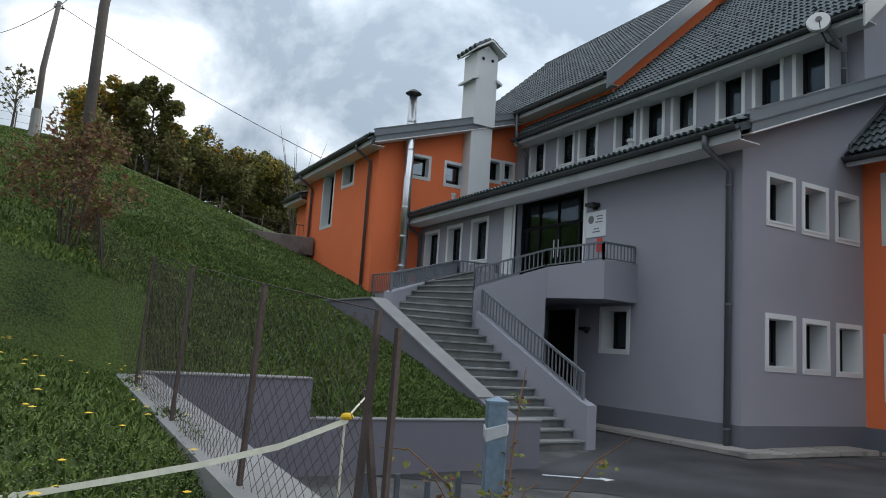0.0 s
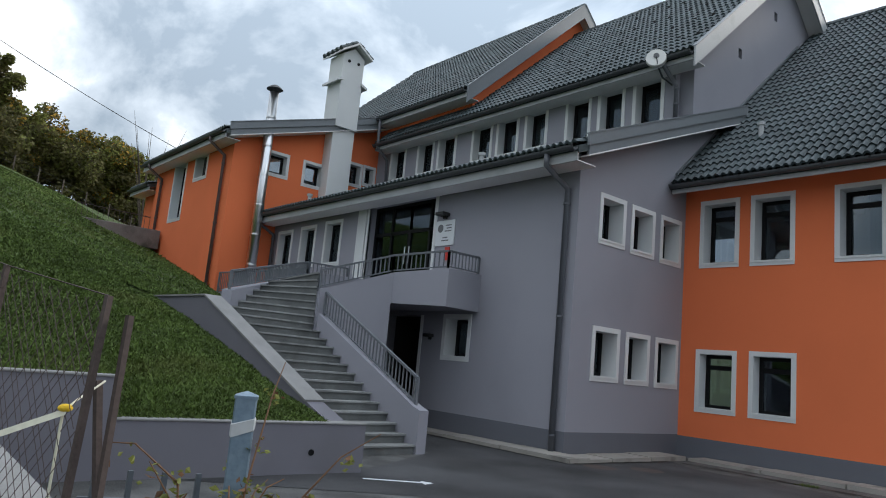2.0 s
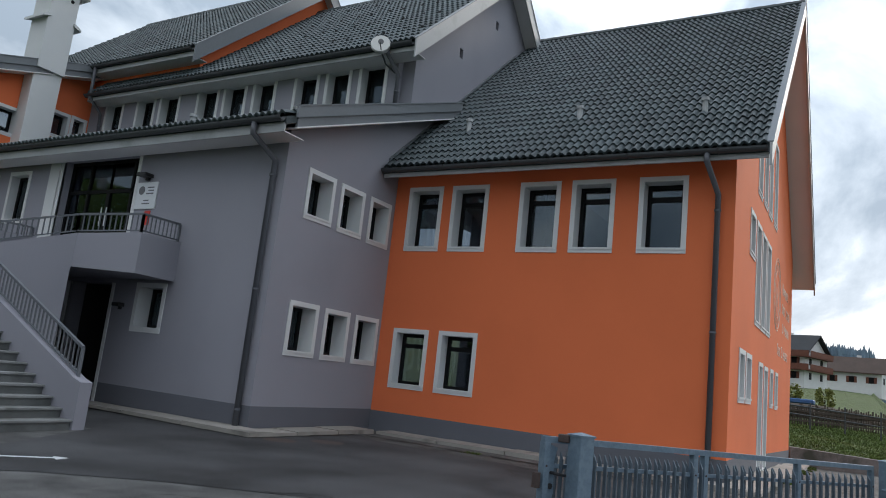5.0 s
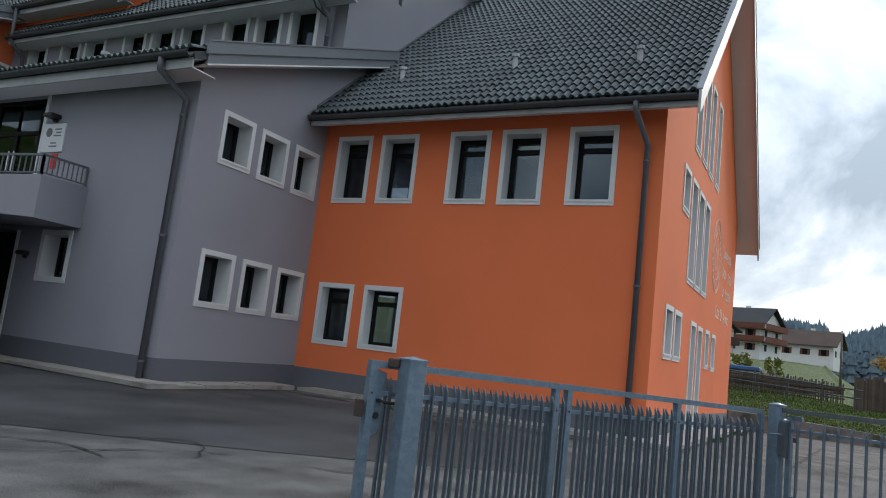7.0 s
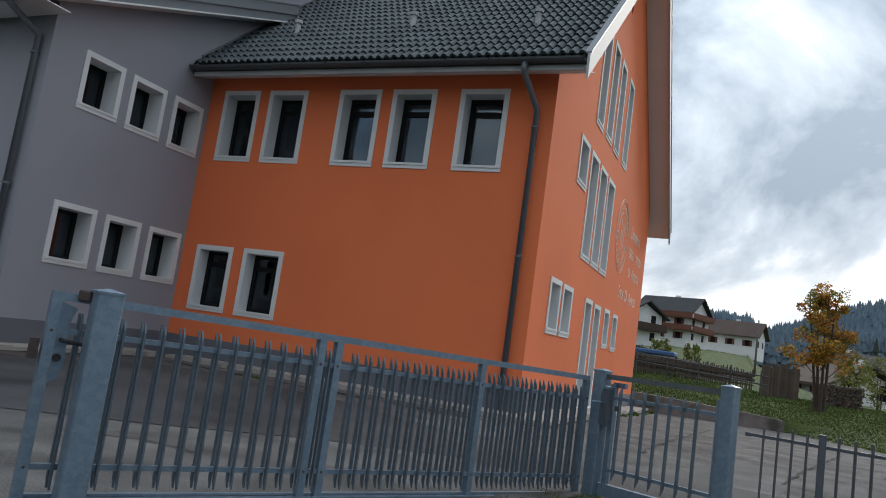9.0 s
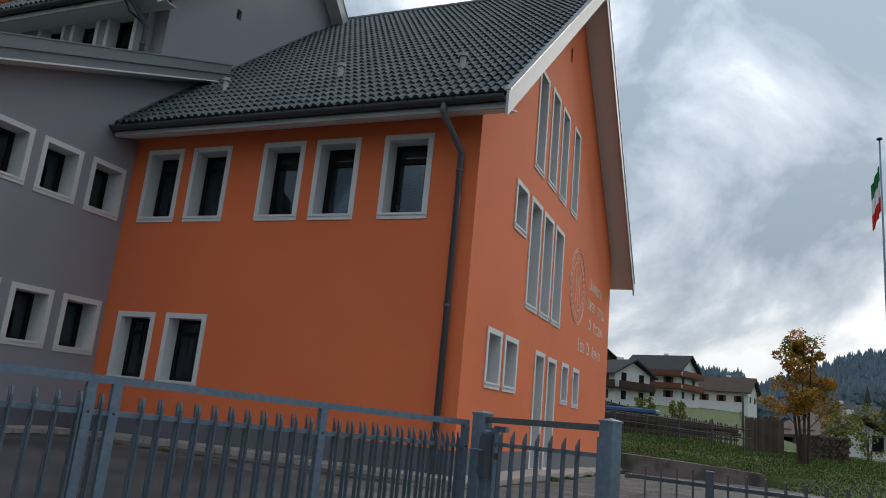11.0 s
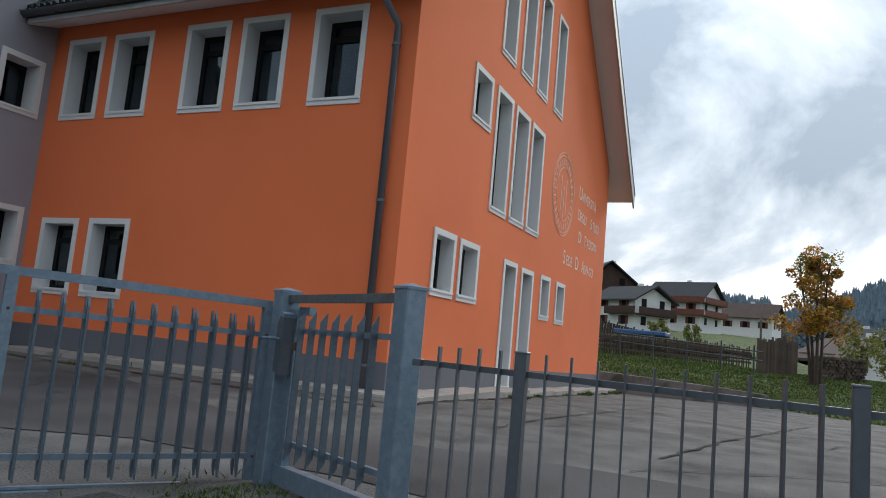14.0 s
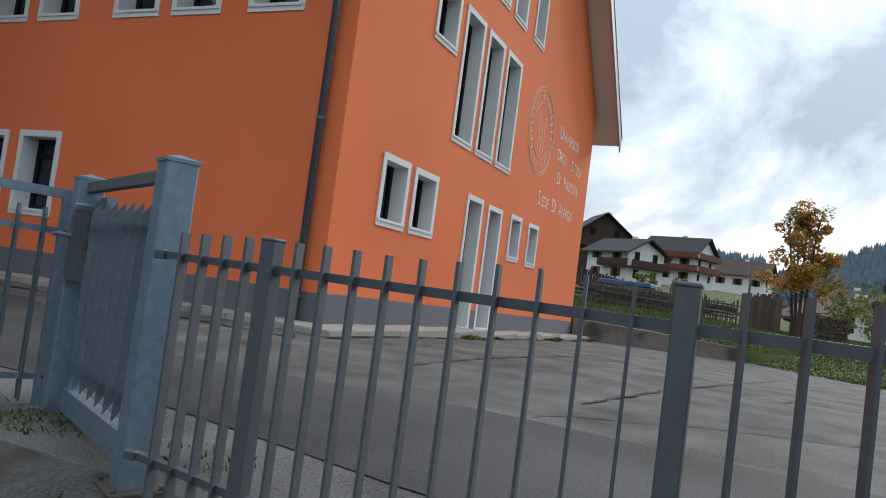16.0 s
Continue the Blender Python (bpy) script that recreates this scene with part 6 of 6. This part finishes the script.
def house(az, d, w, l, eave_h, ridge_h, turn, label, wall_mat, roof_mat, balconies=(), wins=3, base=None, floors=2, over=0.9):
    """A chalet-like house: walls, overhanging roof, windows, timber balconies."""
    at = far(az, d, base)
    ob = thing("house", at, label, "house", "houses past the yard")
    M = Matrix.Translation(at) @ Matrix.Rotation(radians(turn), 4, "Z")

    def put(name, bm, m, parent=ob, lab=""):
        bmesh.ops.transform(bm, verts=bm.verts, matrix=M)
        return part(name, bm, m, parent, lab)

    bm = BM()
    profile(bm, [(-w / 2, -2), (w / 2, -2), (w / 2, eave_h), (0, ridge_h - 0.3), (-w / 2, eave_h)], -l / 2, l / 2)
    put("wall", bm, wall_mat)
    k = (ridge_h - eave_h) / (w / 2)
    bm = BM()
    for s in (-1, 1):
        x1 = s * (w / 2 + over)
        profile(bm, [(0, ridge_h), (x1, eave_h - k * over), (x1, eave_h - k * over + 0.25), (0, ridge_h + 0.25)], -l / 2 - over, l / 2 + over)
    put("roof", bm, roof_mat)
    put("chimney", box(BM(), w * 0.18, w * 0.18 + 0.6, -0.4, 0.4, ridge_h - 1.5, ridge_h + 0.8), PLASTER)
    for f in range(floors):
        z = 0.9 + f * 2.7
        for i in range(wins):
            u = -l / 2 + l * (i + 0.5) / wins
            x = -w / 2
            wn_ = put("window", box(BM(), x - 0.06, x + 0.02, u - 0.5, u + 0.5, z, z + 1.3), DARKF)
            for s in (-1, 1):
                put("shutter", box(BM(), x - 0.09, x - 0.02, u + s * 0.75 - 0.25, u + s * 0.75 + 0.25, z, z + 1.3), REDTIM, wn_)
        for i in range(2):
            u = -w / 4 + w / 2 * i
            put("window", box(BM(), u - 0.5, u + 0.5, -l / 2 - 0.06, -l / 2 + 0.02, z, z + 1.3), DARKF)
    for z, m in balconies:
        b = put("balcony", box(BM(), -w / 2 - 0.2, w / 2, -l / 2 - 1.2, -l / 2, z - 0.2, z), m)
        put("balustrade", box(BM(), -w / 2 - 0.2, w / 2, -l / 2 - 1.25, -l / 2 - 1.15, z, z + 1.0), m, b)
        b = put("balcony", box(BM(), -w / 2 - 1.1, -w / 2, -l / 2 - 1.2, l * 0.1, z - 0.2, z), m)
        put("balustrade", box(BM(), -w / 2 - 1.15, -w / 2 - 1.05, -l / 2 - 1.2, l * 0.1, z, z + 1.0), m, b)
    return ob


house(5.7, 154, 10, 11.5, 6.0, 9.4, -20, "white three-storey house with a broad grey roof", PLASTER, HROOF, [(2.7, REDTIM), (5.2, REDTIM)], base=2.25)
house(9.6, 116, 7.5, 9, 4.9, 6.9, -37, "white chalet with a dark timber balcony", PLASTER, HROOF, [(2.6, BALC)], base=1.75, wins=2)
house(11.9, 136, 9, 9, 7.0, 10.4, -62, "tall dark timber-gabled chalet behind the yards", BALC, HROOF, [(4.4, BALC)], base=2.45, wins=2, floors=3)
house(1.0, 172, 8, 11, 3.4, 6.2, -14, "low white house with a brown-grey roof", PLASTER, BROWNR, base=2.35, floors=1)
house(-5.6, 70, 6.5, 7, 1.9, 3.5, -64, "low white house with a brown tiled roof", PLASTER, BROWNR, base=-0.55, floors=1, wins=2)
house(-6.6, 125, 8, 9, 3.4, 5.4, 12, "white house with a dark roof among the trees", PLASTER, HROOF, base=0.6, floors=1)
# dark board screen in front of the chalets
screen = thing("screen_fence", far(10, 62), "long dark boarded screen fence below the chalets", "fence")
for k in range(30):
    p, q = far(13.4 - 6.4 * k / 30, 62), far(13.4 - 6.4 * (k + 1) / 30 + 0.02, 62)
    zt = 1.14 + 62 * math.tan(radians(2.75 - 1.15 * k / 30))
    part("panel", beam(BM(), gz(p, zt - 0.85), gz(q, zt - 0.87), 0.05, 1.5), BALC, screen)
    if k % 3 == 0:
        part("post", beam(BM(), p - UP * 0.2, gz(p, zt + 0.1), 0.12, 0.12, up=(1, 0, 0)), GUTTER, screen)
fp = utility_pole(far(0.5, 60), 4.6, 0.10, "grey utility pole past the yards")

# timber yard: old fence, logs and boards
yard_fence = thing("plank_fence", far(6, 38), "dark weathered plank fence round the timber yard", "fence")
rng = random.Random(61)
for k in range(64):
    az = 12.5 - 11.2 * (k + 0.5 * rng.random()) / 64
    p = far(az, 36 + 0.35 * (12.5 - az))
    h = 0.95 + 0.2 * rng.random()
    part("stake", beam(BM(), p - UP * 0.1, p + UP * h + Vector((rng.uniform(-0.05, 0.05), 0, 0)), 0.07, 0.03, up=(1, 0, 0)), WOOD, yard_fence)
for h in (0.3, 0.8):
    part("rail", beam(BM(), far(12.5, 36) + UP * h, far(1.3, 40) + UP * h, 0.05, 0.09), WOOD, yard_fence)
for i, (az, d, n, lab) in enumerate(((10.5, 43, 16, "heap of old grey logs"), (8.2, 45, 18, "stack of weathered poles"), (6.2, 44, 14, "heap of old timber"), (4.2, 47, 12, "stack of boards"))):
    o = far(az, d)
    heap = thing("timber_pile", o, lab + " in the grass", "timber pile", "timber piles")
    for k in range(n):
        row = k // 6
        a = o + Vector((rng.uniform(-0.4, 0.4), -1.4 + 0.48 * (k % 6) + 0.2 * row, 0.14 + 0.24 * row))
        dv = Vector((rng.uniform(-0.25, 0.25), 1.5 + 0.8 * rng.random(), rng.uniform(-0.05, 0.12)))
        part("log", tube(BM(), [a - dv * 0.7, a + dv * 0.7], 0.10 + 0.05 * rng.random(), 7), WOOD, heap)
wood_wall = thing("firewood_stack", far(-4.4, 36), "stack of split firewood with its cut ends showing", "firewood")
for r in range(7):
    for c in range(13):
        p = far(-4.4, 36) + Vector((rng.uniform(-0.06, 0.06), -1.0 + 0.16 * c + 0.08 * (r % 2) + rng.uniform(-0.02, 0.02), 0.09 + 0.145 * r))
        part("log", tube(BM(), [p - Vector((0.4, 0, 0)), p + Vector((0.4, 0, 0))], 0.07 + 0.02 * rng.random(), 7), WOOD, wood_wall)
shed = thing("board_screen", far(-0.3, 37), "tall dark board screen beside the autumn tree", "fence")
for k in range(22):
    p = far(0.9 - 2.6 * k / 21, 37)
    part("board", beam(BM(), p - UP * 0.1, p + UP * (1.5 + 0.25 * rng.random()), 0.10, 0.03, up=(1, 0, 0)), WOOD, shed)
rack = thing("pipe_rack", far(5.5, 34), "horizontal grey pipe rack before the timber yard", "rack")
for h in (0.75, 1.15):
    part("pipe", tube(BM(), [far(11.5, 33.5) + UP * h, far(0.6, 34.5) + UP * (h - 0.1)], 0.035, 6), GUTTER, rack)
for az in (11, 8.5, 6, 3.5, 1.2):
    p = far(az, 34)
    part("post", tube(BM(), [p - UP * 0.1, p + UP * 1.3], 0.04, 6), GUTTER, rack)
tarp = single("blue_tarpaulin", box(BM(), *[c for a in zip(far(9.2, 41) - Vector((1.2, 1.4, -0.9)), far(9.2, 41) + Vector((1.2, 1.4, 1.15))) for c in a], 0.05), BLUE, "blue tarpaulin over stacked timber", "tarpaulin")
for az, d, h, seed in ((8.0, 52, 1.8, 71), (5.2, 55, 1.7, 72), (-5.8, 44, 2.4, 73), (-7.5, 48, 3.0, 74)):
    tree("yard_bush", far(az, d), h, h * 0.9, "green", 1200, 0.16, seed, "small green bush among the yards", stems=3, clear=0.1)

# flagpole past the yard, its flag hanging slack
fpole = thing("flagpole", far(-8.68, 32.1), "tall grey flagpole with a slack tricolour flag", "flagpole")
o = far(-8.68, 32.1)
top_z = 14.9
part("pole", tube(BM(), [o - UP * 0.4, gz(o, top_z * 0.5), gz(o, top_z)], 0.06, 10, 0.035), GALV, fpole, smooth=True)
part("finial", tube(BM(), [gz(o, top_z), gz(o, top_z + 0.06)], 0.12, 10), GUTTER, fpole)
for k, m in enumerate((FLAGG, SIGNW, RED)):
    bm = BM()
    z0, z1 = 11.6 + 0.7 * (2 - k), 11.6 + 0.7 * (3 - k)
    rows_ = []
    for z in (z0, z1):
        rows_.append([bm.verts.new((o.x + 0.03 * math.sin(i * 1.9 + z), o.y + 0.05 + 0.055 * i + 0.03 * math.sin(i * 2.3), z - 0.16 * i)) for i in range(7)])
    for i in range(6):
        bm.faces.new((rows_[0][i], rows_[0][i + 1], rows_[1][i + 1], rows_[1][i]))
    bmesh.ops.solidify(bm, geom=bm.faces[:], thickness=0.006)
    part("flag_band", bm, m, fpole)

# far wooded hills


def forest(name, az0, az1, d0, d1, n, h, seed, m, label):
    r = random.Random(seed)
    verts, faces = [], []
    for _ in range(n):
        p = far(az0 + (az1 - az0) * r.random(), d0 + (d1 - d0) * r.random())
        hh, rad = h * (0.7 + 0.6 * r.random()), h * 0.2
        for t in range(4):
            z0, z1, q = hh * (0.08 + 0.23 * t), hh * (0.42 + 0.20 * t), rad * (1 - 0.22 * t)
            k, a0 = len(verts), r.random() * 6.28
            verts += [p + Vector((q * (0.75 + 0.5 * (i % 2)) * math.cos(a0 + i * 0.785), q * (0.75 + 0.5 * (i % 2)) * math.sin(a0 + i * 0.785), z0)) for i in range(8)] + [p + UP * z1]
            faces += [(k + i, k + (i + 1) % 8, k + 8) for i in range(8)]
    return tagged(new(name, from_lists(name, verts, faces, [LEAFS[m]])), label, "forest", kind="stuff")


# the distant trees get their haze from the material's colour
forest("haze_tinted_forest", -16, 16, 262, 480, 6500, 10.5, 81, "haze", "spruce forest on the far hill, haze painted into its colour")
forest("near_spruces", -9.5, -5.8, 120, 150, 7, 9, 82, "pine", "dark green spruces among the houses")


# cracks and a painted arrow stub on the yard
def crack(x, y, ang, length, seed, w=0.012):
    r = random.Random(seed)
    bm = BM()
    prev = None
    for k in range(int(length / 0.12)):
        z = height(x, y) + 0.011
        nx, ny = -math.sin(ang), math.cos(ang)
        ww = w * (0.4 + 0.9 * r.random())
        row = (bm.verts.new((x + nx * ww, y + ny * ww, z)), bm.verts.new((x - nx * ww, y - ny * ww, z)))
        if prev:
            bm.faces.new((prev[0], row[0], row[1], prev[1]))
        prev = row
        ang += r.gauss(0, 0.28)
        x, y = x + 0.12 * math.cos(ang), y + 0.12 * math.sin(ang)
    single("crack", bm, SOILD, "dark open crack in the asphalt", "crack", "cracks in the yard", "structure")


SOILD = mat("crack_dirt", (0.025, 0.024, 0.02), 0.95, vary=0.3, bump=0.2)
for i, c in enumerate(((7.0, 3.6, 0.9, 1.6), (7.6, 3.2, 0.1, 1.8), (8.3, 2.4, -0.9, 1.2), (6.4, 4.2, -0.2, 2.2), (15.0, -0.2, -0.25, 5.5), (14.6, -1.2, -0.15, 6.0), (17.0, -2.2, -0.12, 6.5), (13.2, 4.6, -1.3, 3.0), (12.6, -2.9, -0.4, 4.0))):
    crack(*c, seed=90 + i)
def seam(a, b, seed, w=0.035):
    """A broken, overgrown joint along a line: a ragged dark ribbon."""
    r = random.Random(seed)
    a, b = Vector((*a, 0)), Vector((*b, 0))
    d = (b - a).normalized()
    nrm = Vector((-d.y, d.x, 0))
    bm = BM()
    prev = None
    for k in range(int((b - a).length / 0.15) + 1):
        p = a + d * (0.15 * k) + nrm * r.gauss(0, 0.02)
        ww = w * (0.3 + 1.1 * r.random() + 1.2 * max(0.0, noise.noise(Vector((k * 0.21, seed, 0)))))
        z = height(p.x, p.y) + 0.012
        row = (bm.verts.new((p.x + nrm.x * ww, p.y + nrm.y * ww, z)), bm.verts.new((p.x - nrm.x * ww, p.y - nrm.y * ww, z)))
        if prev:
            bm.faces.new((prev[0], row[0], row[1], prev[1]))
        prev = row
    single("joint", bm, SOILD, "dark overgrown joint along the pavement's edge", "joint", "joints along the pavement", "structure")


for i, (a, b) in enumerate((((14.46, 0.3), (14.46, 7.9)), ((15.0, 0.22), (29.6, 0.22)), ((11.3, 7.98), (14.4, 7.98)), ((11.22, 13.2), (11.22, 8.1)), ((14.0, -1.3), (24.0, -1.9)), ((13.6, -3.0), (22.0, -4.6)))):
    seam(a, b, 120 + i, 0.045 if i < 4 else 0.018)
sheet("arrow_mark", [(6.42, 7.34), (7.05, 6.94), (7.02, 6.84), (7.22, 6.9), (7.13, 7.08), (7.09, 7.01), (6.46, 7.41)], SIGNW, "worn white arrow painted on the asphalt", 0.012, "road marking")
for i, (x, y) in enumerate(((12.4, 7.2), (11.6, 7.6))):
    sheet("manhole", [(x + 0.3 * math.cos(a) , y + 0.3 * math.sin(a)) for a in np.linspace(0, math.tau, 17)[:-1]], RUST, "rusty round manhole cover in the asphalt", 0.012, "manhole cover")
